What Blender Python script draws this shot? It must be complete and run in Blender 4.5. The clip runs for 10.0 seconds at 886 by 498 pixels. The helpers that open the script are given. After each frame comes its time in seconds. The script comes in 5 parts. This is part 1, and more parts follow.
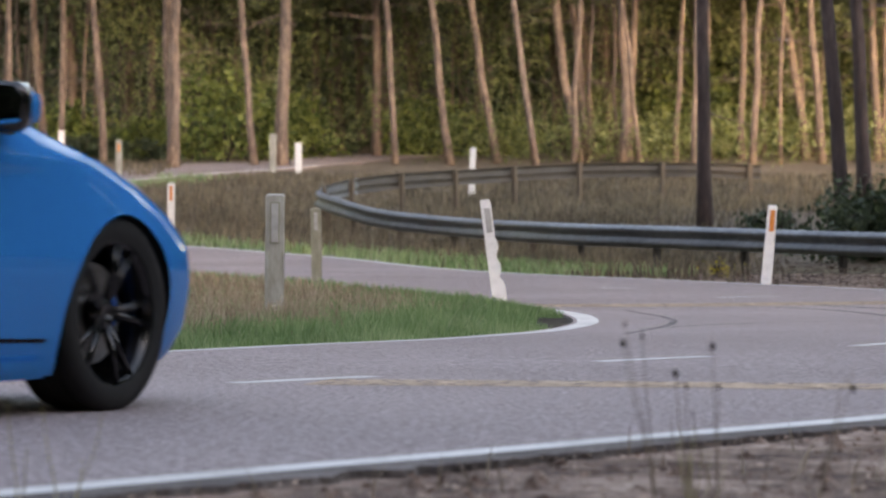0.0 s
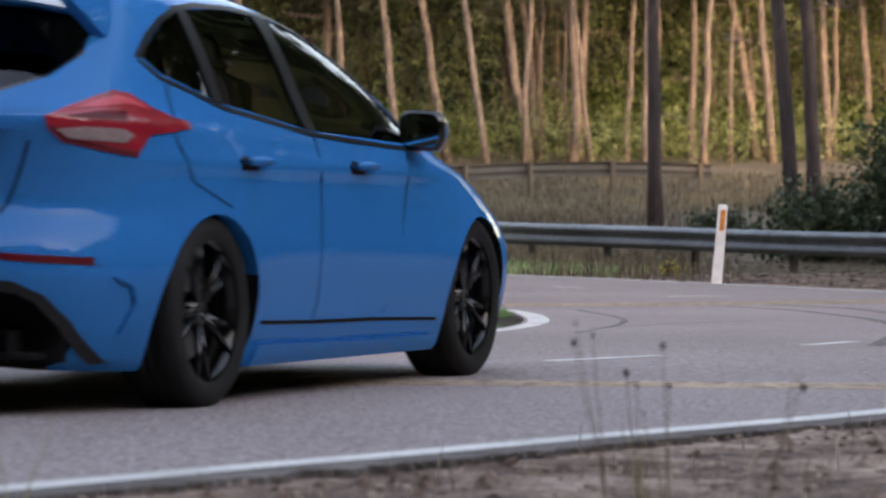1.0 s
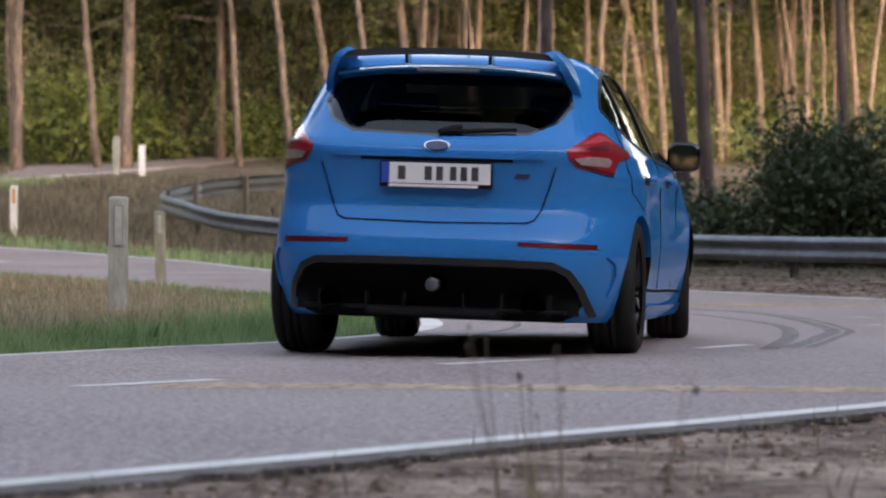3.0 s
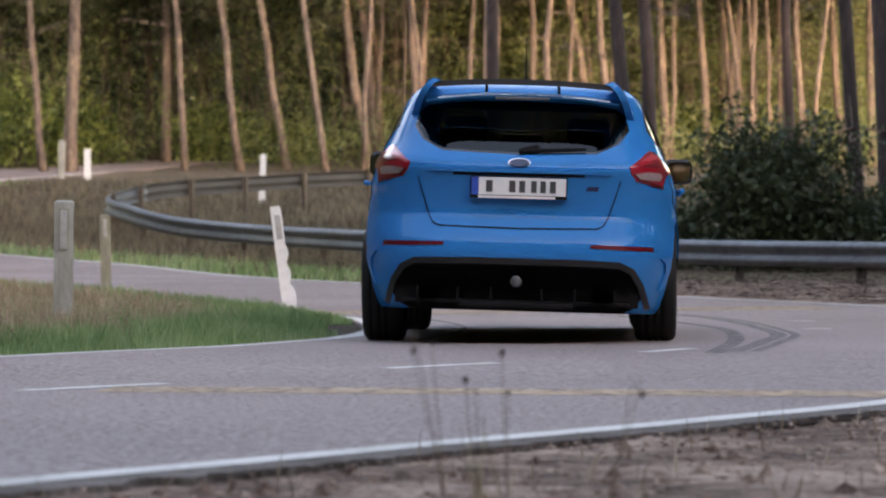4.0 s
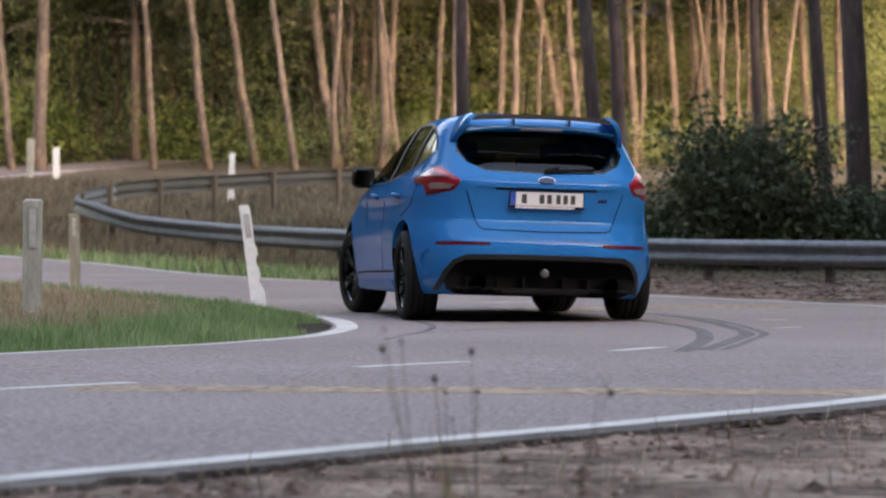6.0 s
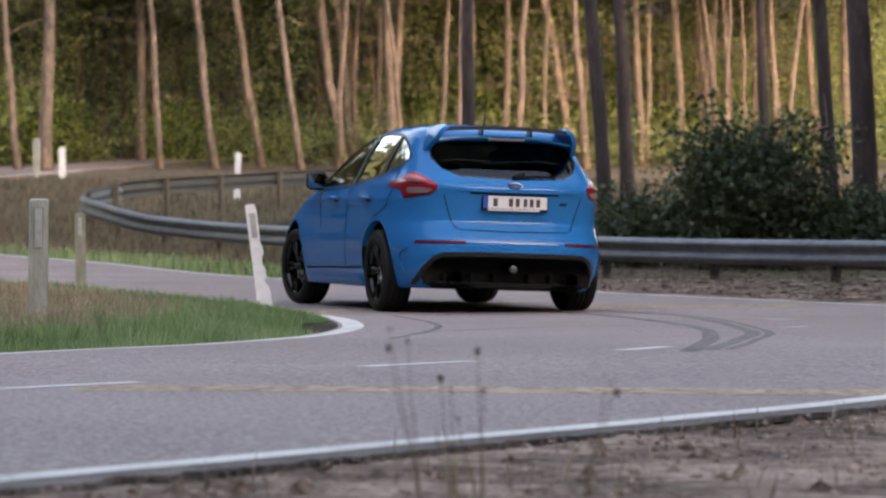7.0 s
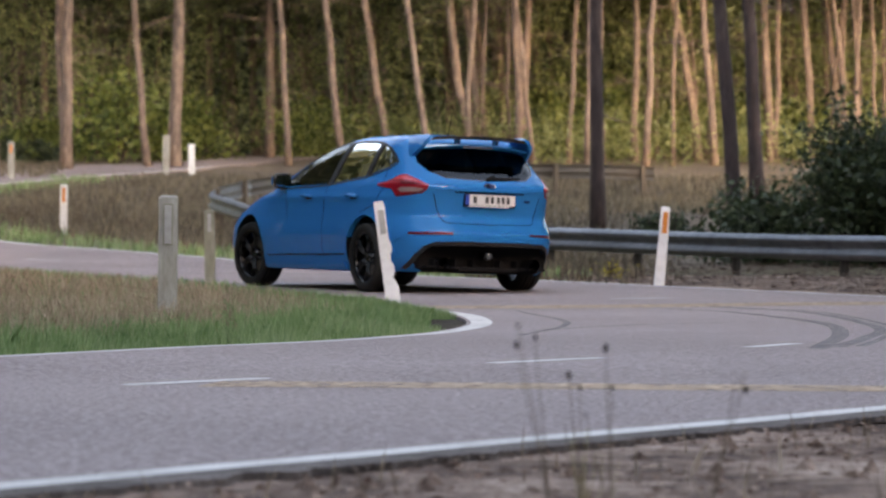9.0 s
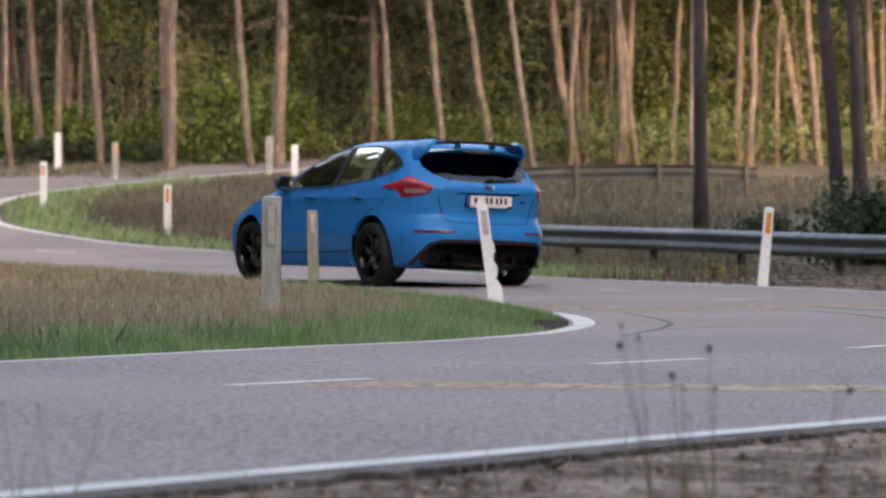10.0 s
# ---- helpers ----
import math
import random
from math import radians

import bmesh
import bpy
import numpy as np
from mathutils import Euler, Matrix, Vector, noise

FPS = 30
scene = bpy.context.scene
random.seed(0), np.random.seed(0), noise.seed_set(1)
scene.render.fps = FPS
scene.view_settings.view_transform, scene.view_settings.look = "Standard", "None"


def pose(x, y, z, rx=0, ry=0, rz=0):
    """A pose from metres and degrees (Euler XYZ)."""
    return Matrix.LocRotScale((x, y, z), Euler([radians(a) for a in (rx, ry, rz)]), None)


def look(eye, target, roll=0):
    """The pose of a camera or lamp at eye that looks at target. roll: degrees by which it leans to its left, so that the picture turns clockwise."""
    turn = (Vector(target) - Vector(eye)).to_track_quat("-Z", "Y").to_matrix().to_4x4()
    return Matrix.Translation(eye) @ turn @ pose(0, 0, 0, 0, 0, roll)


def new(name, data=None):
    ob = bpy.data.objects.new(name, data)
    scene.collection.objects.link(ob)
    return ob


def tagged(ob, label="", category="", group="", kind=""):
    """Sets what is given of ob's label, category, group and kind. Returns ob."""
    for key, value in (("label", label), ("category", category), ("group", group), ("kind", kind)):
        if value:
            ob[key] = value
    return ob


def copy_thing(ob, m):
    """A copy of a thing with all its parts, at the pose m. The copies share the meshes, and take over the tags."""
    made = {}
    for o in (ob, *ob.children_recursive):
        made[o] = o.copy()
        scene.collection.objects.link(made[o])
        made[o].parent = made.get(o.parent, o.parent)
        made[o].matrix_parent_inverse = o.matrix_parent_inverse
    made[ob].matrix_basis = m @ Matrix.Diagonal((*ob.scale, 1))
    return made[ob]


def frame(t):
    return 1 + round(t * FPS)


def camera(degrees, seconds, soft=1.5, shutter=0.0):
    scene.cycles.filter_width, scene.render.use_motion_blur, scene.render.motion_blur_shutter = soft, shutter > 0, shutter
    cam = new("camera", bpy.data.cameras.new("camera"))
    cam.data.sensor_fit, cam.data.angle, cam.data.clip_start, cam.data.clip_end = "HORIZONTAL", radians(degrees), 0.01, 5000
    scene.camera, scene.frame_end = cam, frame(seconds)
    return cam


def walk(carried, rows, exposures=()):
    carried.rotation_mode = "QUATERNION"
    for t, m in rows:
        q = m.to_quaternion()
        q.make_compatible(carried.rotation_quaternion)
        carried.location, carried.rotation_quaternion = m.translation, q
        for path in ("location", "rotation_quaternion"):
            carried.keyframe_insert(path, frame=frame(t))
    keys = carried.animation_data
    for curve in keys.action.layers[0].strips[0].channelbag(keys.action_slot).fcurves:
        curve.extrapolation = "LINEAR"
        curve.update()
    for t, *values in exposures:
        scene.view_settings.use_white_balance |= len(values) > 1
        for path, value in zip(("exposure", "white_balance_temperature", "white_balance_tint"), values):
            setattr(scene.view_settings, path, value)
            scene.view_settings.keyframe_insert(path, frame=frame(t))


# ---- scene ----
cam = camera(14.41, 10.0, soft=2.1, shutter=0.35)
cam.data.dof.use_dof = True
cam.data.dof.focus_distance, cam.data.dof.aperture_fstop = 18.5, 6.2
EYE = 0.52
# a head on a tripod that pans and tilts: seconds, yaw, pitch in degrees
PAN = [
    (0.0, 3.43, -0.11), (0.5, 3.02, -0.11), (1.0, 2.625, -0.12), (1.5, 2.265, -0.125), (2.0, 1.84, -0.12),
    (3.3, 0.60, -0.055), (3.5, 0.416, -0.055), (4.0, 0.0, 0.0), (4.5, -0.25, 0.0), (5.0, -0.425, 0.0), (5.5, -0.508, -0.009),
    (7.0, -0.407, -0.028), (7.5, -0.139, -0.009), (8.0, 0.342, -0.037), (8.5, 0.952, -0.055), (9.0, 1.691, -0.083),
    (9.5, 2.477, -0.083), (10.0, 3.373, -0.074),
]
walk(cam, [(t, pose(0, 0, EYE, 90 + pitch, 0, yaw)) for t, yaw, pitch in PAN],
     exposures=[(0.0, 2.93, 9000, 22), (10.0, 2.93, 9000, 22)])

# ---- light ----
SUN_AZ, SUN_EL = radians(152), radians(15)   # azimuth clockwise from +y
world = bpy.data.worlds.new("sky")
scene.world = world
world.use_nodes = True
sky = world.node_tree.nodes.new("ShaderNodeTexSky")
sky.sky_type, sky.sun_disc = "NISHITA", False
sky.sun_elevation, sky.sun_rotation = SUN_EL, SUN_AZ
sky.air_density, sky.dust_density = 1.0, 1.0
world.node_tree.links.new(sky.outputs[0], world.node_tree.nodes["Background"].inputs[0])
world.node_tree.nodes["Background"].inputs[1].default_value = 0.15
sun = new("sun", bpy.data.lights.new("sun", "SUN"))
sun.data.energy, sun.data.angle, sun.data.color = 0.33, radians(0.6), (1.0, 0.87, 0.70)
sun.matrix_world = look((0, 0, 0), (-math.sin(SUN_AZ), -math.cos(SUN_AZ), -math.tan(SUN_EL)))
sun.location = (20, -40, 40)

# ---- materials ----
def material(name, colours, scale=20.0, rough=0.7, metal=0.0, bump=0.0, bump_scale=None, coat=0.0, spec=0.5, big=None, island=0.0, stretch=(1, 1, 1), translucent=0.0, fine_share=0.55, spread=0.36):
    """A surface whose colour wanders between the given ones at two scales; bump is in metres."""
    m = bpy.data.materials.new(name)
    m.use_nodes = True
    nt = m.node_tree
    n, link = nt.nodes, nt.links.new
    b = n["Principled BSDF"]
    b.inputs["Roughness"].default_value = rough
    b.inputs["Metallic"].default_value = metal
    b.inputs["Coat Weight"].default_value = coat
    b.inputs["Coat Roughness"].default_value = 0.03
    b.inputs["Specular IOR Level"].default_value = spec
    tc = n.new("ShaderNodeTexCoord")
    mp = n.new("ShaderNodeMapping")
    mp.inputs["Scale"].default_value = stretch
    link(tc.outputs["Object"], mp.inputs["Vector"])
    fine = n.new("ShaderNodeTexNoise")
    fine.inputs["Scale"].default_value, fine.inputs["Detail"].default_value = scale, 6
    fine.inputs["Roughness"].default_value = 0.65
    link(mp.outputs[0], fine.inputs["Vector"])
    large = n.new("ShaderNodeTexNoise")
    large.inputs["Scale"].default_value, large.inputs["Detail"].default_value = big or scale / 9, 3
    link(mp.outputs[0], large.inputs["Vector"])
    mix = n.new("ShaderNodeMath")
    mix.operation = "MULTIPLY_ADD"
    mix.inputs[1].default_value = fine_share
    link(fine.outputs[0], mix.inputs[0])
    half = n.new("ShaderNodeMath")
    half.operation = "MULTIPLY"
    half.inputs[1].default_value = 1 - fine_share
    link(large.outputs[0], half.inputs[0])
    link(half.outputs[0], mix.inputs[2])
    out = mix.outputs[0]
    if island:
        geo = n.new("ShaderNodeNewGeometry")
        add = n.new("ShaderNodeMath")
        add.operation = "MULTIPLY_ADD"
        add.inputs[1].default_value = island
        link(geo.outputs["Random Per Island"], add.inputs[0])
        sub = n.new("ShaderNodeMath")
        sub.operation = "SUBTRACT"
        sub.inputs[1].default_value = island / 2
        link(out, sub.inputs[0])
        link(sub.outputs[0], add.inputs[2])
        out = add.outputs[0]
    ramp = n.new("ShaderNodeValToRGB")
    while len(ramp.color_ramp.elements) < len(colours):
        ramp.color_ramp.elements.new(0.5)
    for i, c in enumerate(colours):
        e = ramp.color_ramp.elements[i]
        e.position = 0.5 if len(colours) == 1 else 0.5 - spread / 2 + spread * i / (len(colours) - 1)
        e.color = (*c, 1)
    link(out, ramp.inputs[0])
    link(ramp.outputs[0], b.inputs["Base Color"])
    if bump:
        bn = n.new("ShaderNodeTexNoise")
        bn.inputs["Scale"].default_value, bn.inputs["Detail"].default_value = bump_scale or scale, 5
        link(mp.outputs[0], bn.inputs["Vector"])
        bu = n.new("ShaderNodeBump")
        bu.inputs["Distance"].default_value = bump
        bu.inputs["Strength"].default_value = 1.0
        link(bn.outputs[0], bu.inputs["Height"])
        link(bu.outputs[0], b.inputs["Normal"])
    if translucent:
        tr = n.new("ShaderNodeBsdfTranslucent")
        link(ramp.outputs[0], tr.inputs[0])
        ms = n.new("ShaderNodeMixShader")
        ms.inputs[0].default_value = translucent
        link(b.outputs[0], ms.inputs[1])
        link(tr.outputs[0], ms.inputs[2])
        link(ms.outputs[0], n["Material Output"].inputs[0])
    return m


def worn_off(m, keep, scale):
    """Let a painted layer wear through in patches."""
    n, link = m.node_tree.nodes, m.node_tree.links.new
    tc = n.new("ShaderNodeTexCoord")
    noise_a, ramp, tr, mx = (n.new("ShaderNode" + k) for k in ("TexNoise", "ValToRGB", "BsdfTransparent", "MixShader"))
    noise_a.inputs["Scale"].default_value, noise_a.inputs["Detail"].default_value = scale, 6
    link(tc.outputs["Object"], noise_a.inputs["Vector"])
    ramp.color_ramp.elements[0].position, ramp.color_ramp.elements[1].position = 0.5 - keep * 0.3, 0.85 - keep * 0.3
    ramp.color_ramp.elements[1].color = (0.85, 0.85, 0.85, 1)
    link(noise_a.outputs[0], ramp.inputs[0])
    link(ramp.outputs[0], mx.inputs[0])
    link(tr.outputs[0], mx.inputs[1])
    link(n["Principled BSDF"].outputs[0], mx.inputs[2])
    link(mx.outputs[0], n["Material Output"].inputs[0])
    return m


def clear_glass(name, tint, rough=0.0):
    """A thin tinted pane: light passes straight, gloss grows towards grazing."""
    m = bpy.data.materials.new(name)
    m.use_nodes = True
    n, link = m.node_tree.nodes, m.node_tree.links.new
    n.remove(n["Principled BSDF"])
    tr, gl, mx, fr = (n.new("ShaderNode" + k) for k in ("BsdfTransparent", "BsdfGlossy", "MixShader", "Fresnel"))
    tr.inputs[0].default_value = (*tint, 1)
    gl.inputs["Roughness"].default_value = rough
    fr.inputs[0].default_value = 1.5
    link(fr.outputs[0], mx.inputs[0])
    link(tr.outputs[0], mx.inputs[1])
    link(gl.outputs[0], mx.inputs[2])
    link(mx.outputs[0], n["Material Output"].inputs[0])
    return m


ASPHALT = material("asphalt", [(0.095, 0.075, 0.076), (0.266, 0.213, 0.208), (0.53, 0.433, 0.416)], 42, 0.9, bump=0.008, bump_scale=70, big=0.3, fine_share=0.85, spec=0.25)
LINE = material("road_paint", [(0.36, 0.34, 0.32), (0.60, 0.575, 0.55), (0.70, 0.675, 0.65)], 30, 0.9, bump=0.002, big=2, spec=0.15)
OCHRE = material("worn_ochre_paint", [(0.32, 0.235, 0.175), (0.48, 0.34, 0.24), (0.62, 0.45, 0.31)], 60, 0.9, big=2.5, spec=0.25)
RUBBER_MARK = material("rubber_marks", [(0.11, 0.10, 0.10), (0.155, 0.145, 0.145)], 40, 0.7, big=1.2)
TAR = material("tar_edge", [(0.06, 0.050, 0.046), (0.13, 0.11, 0.102), (0.24, 0.205, 0.19)], 38, 0.95, bump=0.012, spec=0.15)
# bark plates; the strong dark patches also stand in for dappled shade
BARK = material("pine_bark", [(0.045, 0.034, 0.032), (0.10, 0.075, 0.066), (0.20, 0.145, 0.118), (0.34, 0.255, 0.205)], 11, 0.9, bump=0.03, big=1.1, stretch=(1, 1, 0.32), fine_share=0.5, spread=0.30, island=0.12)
# darker copy of the bark, with the shade put into its colour
BARK_DARK = material("shaded_bark", [(0.02, 0.014, 0.015), (0.046, 0.032, 0.033), (0.088, 0.062, 0.06)], 12, 0.95, bump=0.03, big=2, stretch=(1, 1, 0.3))
NEEDLES = material("pine_needles", [(0.035, 0.046, 0.020), (0.075, 0.095, 0.042), (0.135, 0.15, 0.07)], 2, 0.6, island=0.5, translucent=0.35)
# two leaf greens brightened to stand in for sunlight among the trunks
LEAF_LIT = material("sun_bright_leaves", [(0.07, 0.11, 0.032), (0.18, 0.235, 0.065), (0.31, 0.35, 0.11)], 1.0, 0.5, island=0.45, translucent=0.45)
LEAF_HAZE = material("sun_pale_leaves", [(0.11, 0.14, 0.055), (0.23, 0.27, 0.11), (0.37, 0.40, 0.19)], 0.8, 0.6, island=0.4, translucent=0.45)
# deep leaf green that has the shade by the rail in it
LEAF_DARK = material("shaded_leaves", [(0.018, 0.034, 0.015), (0.036, 0.06, 0.026), (0.062, 0.088, 0.04)], 1.5, 0.55, island=0.5, translucent=0.25)
GRASS = material("green_grass", [(0.11, 0.21, 0.08), (0.21, 0.345, 0.14), (0.39, 0.48, 0.26)], 0.8, 0.55, island=0.35, translucent=0.35)
DRY_GRASS = material("dry_grass", [(0.22, 0.155, 0.105), (0.38, 0.28, 0.20), (0.58, 0.47, 0.35)], 0.7, 0.7, island=0.45, translucent=0.3)
HEATH = material("brown_heath", [(0.075, 0.062, 0.042), (0.145, 0.12, 0.083), (0.24, 0.20, 0.14)], 0.6, 0.8, island=0.4, translucent=0.2)
DIRT = material("sandy_soil", [(0.068, 0.042, 0.033), (0.225, 0.15, 0.117), (0.46, 0.34, 0.275)], 11, 0.95, bump=0.07, bump_scale=18, big=1.3, spec=0.2, fine_share=0.5, spread=0.2)
SOIL = material("grassy_soil", [(0.06, 0.05, 0.028), (0.12, 0.10, 0.05), (0.20, 0.16, 0.09)], 5, 0.95, bump=0.05, bump_scale=10, big=0.5)
STEEL = material("galvanised_steel", [(0.085, 0.091, 0.102), (0.15, 0.16, 0.175), (0.225, 0.235, 0.252)], 8, 0.5, metal=0.5, bump=0.001, big=0.8)
STEEL_DARK = material("weathered_steel", [(0.06, 0.053, 0.048), (0.11, 0.10, 0.092)], 10, 0.7, metal=0.3)
RUSTY = material("rusty_steel", [(0.09, 0.070, 0.052), (0.16, 0.125, 0.095)], 10, 0.85, metal=0.1)
POST_WHITE = material("white_plastic", [(0.55, 0.56, 0.57), (0.72, 0.73, 0.74), (0.78, 0.78, 0.78)], 12, 0.5, bump=0.001, big=3)
POST_GREY = material("mossy_grey_wood", [(0.16, 0.155, 0.12), (0.33, 0.33, 0.30), (0.50, 0.50, 0.48)], 16, 0.9, bump=0.006, big=3, stretch=(1, 1, 0.25))
POST_MOSS = material("moss_on_wood", [(0.13, 0.13, 0.09), (0.25, 0.25, 0.20), (0.42, 0.41, 0.36)], 18, 0.9, bump=0.006, big=3, stretch=(1, 1, 0.3))
REFLECT_GREY = material("worn_reflector", [(0.30, 0.30, 0.29), (0.48, 0.48, 0.48)], 20, 0.35, coat=0.4)
FOG_LENS = material("grey_lens", [(0.05, 0.06, 0.07), (0.09, 0.10, 0.11)], 30, 0.3, coat=0.4)
REFLECT_ORANGE = material("orange_reflector", [(0.55, 0.16, 0.03), (0.75, 0.26, 0.05)], 30, 0.35, coat=0.5)
LITTER = material("verge_litter", [(0.13, 0.072, 0.054), (0.27, 0.17, 0.13), (0.50, 0.36, 0.28)], 3, 0.9, island=0.6, spec=0.1)
BROWN_LITTER = material("fallen_needles", [(0.035, 0.021, 0.016), (0.075, 0.046, 0.033), (0.145, 0.095, 0.07)], 1.5, 0.9, island=0.4, spec=0.1)
STALK = material("dry_stalk", [(0.16, 0.115, 0.08), (0.29, 0.22, 0.15)], 60, 0.8)
SEED = material("seed_head", [(0.02, 0.014, 0.01), (0.05, 0.035, 0.025)], 120, 0.9, bump=0.002)
STRAW = material("pale_straw", [(0.40, 0.34, 0.17), (0.60, 0.52, 0.28)], 60, 0.8, translucent=0.3)
PEBBLE = material("stone_chips", [(0.12, 0.10, 0.09), (0.28, 0.24, 0.22)], 30, 0.9, island=0.5)
BLUE = material("blue_paint", [(0.0, 0.156, 0.425), (0.0, 0.164, 0.445)], 900, 0.38, metal=0.0, spec=0.0, coat=0.5, big=3)
PILLAR = material("black_pillar_trim", [(0.005, 0.005, 0.006), (0.009, 0.009, 0.010)], 90, 0.5, spec=0.2)
BLACK_GLOSS = material("black_gloss_trim", [(0.006, 0.006, 0.007), (0.010, 0.010, 0.011)], 200, 0.12, coat=0.6)
BLACK_MATT = material("black_plastic", [(0.008, 0.0075, 0.008), (0.014, 0.013, 0.014)], 90, 0.7, bump=0.0008, spec=0.06)
GREY_TRIM = material("grey_plastic", [(0.014, 0.014, 0.015), (0.022, 0.022, 0.023)], 90, 0.5, spec=0.25)
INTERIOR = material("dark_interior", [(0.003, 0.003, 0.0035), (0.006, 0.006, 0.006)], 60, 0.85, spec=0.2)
SEAT = material("dark_cloth", [(0.012, 0.012, 0.013), (0.022, 0.022, 0.024)], 120, 0.9)
TYRE = material("tyre_rubber", [(0.006, 0.006, 0.006), (0.013, 0.0125, 0.012)], 40, 0.75, bump=0.001, spec=0.3)
RIM = material("black_alloy", [(0.010, 0.010, 0.011), (0.02, 0.02, 0.021)], 60, 0.22, metal=0.7, coat=0.4)
DISC = material("brake_steel", [(0.25, 0.24, 0.23), (0.4, 0.39, 0.38)], 60, 0.35, metal=0.9)
CALIPER = material("blue_caliper", [(0.0, 0.10, 0.45), (0.0, 0.13, 0.55)], 60, 0.4)
LAMP_RED = material("red_lamp_lens", [(0.22, 0.002, 0.012), (0.38, 0.004, 0.020)], 40, 0.4, coat=1.0, spec=0.3)
LAMP_DARKRED = material("deep_red_reflector", [(0.08, 0.002, 0.006), (0.13, 0.003, 0.009)], 80, 0.4, coat=0.12, spec=0.2)
# lens red with a pinkish highlight put into the colour
LAMP_PINK = material("red_lens_highlight", [(0.50, 0.03, 0.05), (0.62, 0.07, 0.09)], 60, 0.3, coat=0.5)
LAMP_CLEAR = material("clear_lamp_lens", [(0.16, 0.10, 0.10), (0.42, 0.33, 0.33)], 60, 0.4, coat=0.15)
CHROME = material("chrome", [(0.6, 0.6, 0.62), (0.7, 0.7, 0.72)], 40, 0.12, metal=1.0)
PLATE_WHITE = material("plate_white", [(0.62, 0.62, 0.63), (0.7, 0.7, 0.7)], 40, 0.4)
PLATE_BLUE = material("plate_blue", [(0.01, 0.06, 0.35), (0.012, 0.07, 0.38)], 40, 0.4)
PLATE_INK = material("plate_ink", [(0.035, 0.035, 0.037), (0.055, 0.055, 0.057)], 60, 0.5)
EMBLEM = material("deep_blue_enamel", [(0.005, 0.015, 0.06), (0.008, 0.02, 0.08)], 40, 0.2, coat=0.6)
MIRROR = material("mirror_glass", [(0.75, 0.76, 0.78), (0.78, 0.79, 0.8)], 10, 0.02, metal=1.0)
GLASS_DARK = clear_glass("tinted_glass", (0.10, 0.105, 0.11))
GLASS_MID = clear_glass("lightly_tinted_glass", (0.22, 0.24, 0.235))


worn_off(OCHRE, 0.95, 18)
worn_off(RUBBER_MARK, 0.55, 14)


# ---- mesh helpers ----
def mesh_object(name, bm, mat, smooth=False):
    me = bpy.data.meshes.new(name)
    bm.normal_update()
    bm.to_mesh(me)
    bm.free()
    for m in mat if isinstance(mat, (list, tuple)) else [mat]:
        me.materials.append(m)
    if smooth:
        me.shade_smooth()
    return me


def part(name, bm, mat, parent=None, label="", smooth=False, m=None):
    ob = new(name, mesh_object(name, bm, mat, smooth))
    if parent:
        ob.parent = parent
    if m is not None:
        ob.matrix_basis = m
    return tagged(ob, label)


def thing(name, label, category, group="", m=None):
    ob = new(name)
    ob.empty_display_size = 0.2
    if m is not None:
        ob.matrix_basis = m
    return tagged(ob, label, category, group)


def cloud_mesh(name, pts, mat):
    """A mesh of loose faces from an array (count, corners, 3)."""
    pts = np.asarray(pts, dtype=np.float32)
    n, k, _ = pts.shape
    me = bpy.data.meshes.new(name)
    me.vertices.add(n * k)
    me.vertices.foreach_set("co", pts.ravel())
    me.loops.add(n * k)
    me.loops.foreach_set("vertex_index", np.arange(n * k, dtype=np.int32))
    me.polygons.add(n)
    me.polygons.foreach_set("loop_start", np.arange(0, n * k, k, dtype=np.int32))
    me.polygons.foreach_set("loop_total", np.full(n, k, dtype=np.int32))
    me.materials.append(mat)
    me.update(calc_edges=True)
    return me


def leaf_quads(centres, size, rng, spread=0.5, flat=0.0, thin=0.55):
    """Pointed four-cornered leaves of about the given size round each centre."""
    n = len(centres)
    d = rng.normal(size=(n, 3))
    d[:, 2] = d[:, 2] * (1 - flat) - 0.2
    d /= np.linalg.norm(d, axis=1)[:, None]
    e = np.cross(d, rng.normal(size=(n, 3)))
    e /= np.linalg.norm(e, axis=1)[:, None]
    s = size * (1 + spread * (rng.random(n) - 0.5) * 2)
    a, b = d * s[:, None] * 0.5, e * s[:, None] * 0.5 * thin
    return np.stack([centres - a, centres + b - a * 0.1, centres + a, centres - b - a * 0.1], axis=1)


def box(bm, cx, cy, cz, sx, sy, sz, m=None, bevel=0.0):
    r = bmesh.ops.create_cube(bm, size=1, matrix=(m or Matrix()) @ Matrix.LocRotScale((cx, cy, cz), None, (sx, sy, sz)))
    if bevel:
        edges = list({e for v in r["verts"] for e in v.link_edges})
        bmesh.ops.bevel(bm, geom=edges, offset=bevel, segments=2, affect="EDGES", profile=0.6)
    return r["verts"]


def tube(bm, pts, radii, sides=8, caps=True):
    """A tube along points with a radius at each."""
    rings = []
    for i, p in enumerate(pts):
        p = Vector(p)
        d = (Vector(pts[min(i + 1, len(pts) - 1)]) - Vector(pts[max(i - 1, 0)])).normalized()
        u = d.cross(Vector((0, 1, 0.03)) if abs(d.y) < 0.9 else Vector((1, 0, 0))).normalized()
        w = d.cross(u)
        rings.append([bm.verts.new(p + (u * math.cos(a) + w * math.sin(a)) * radii[i]) for a in (2 * math.pi * k / sides for k in range(sides))])
    for r0, r1 in zip(rings, rings[1:]):
        for k in range(sides):
            bm.faces.new((r0[k], r0[(k + 1) % sides], r1[(k + 1) % sides], r1[k]))
    if caps:
        bm.faces.new(rings[0][::-1])
        bm.faces.new(rings[-1])


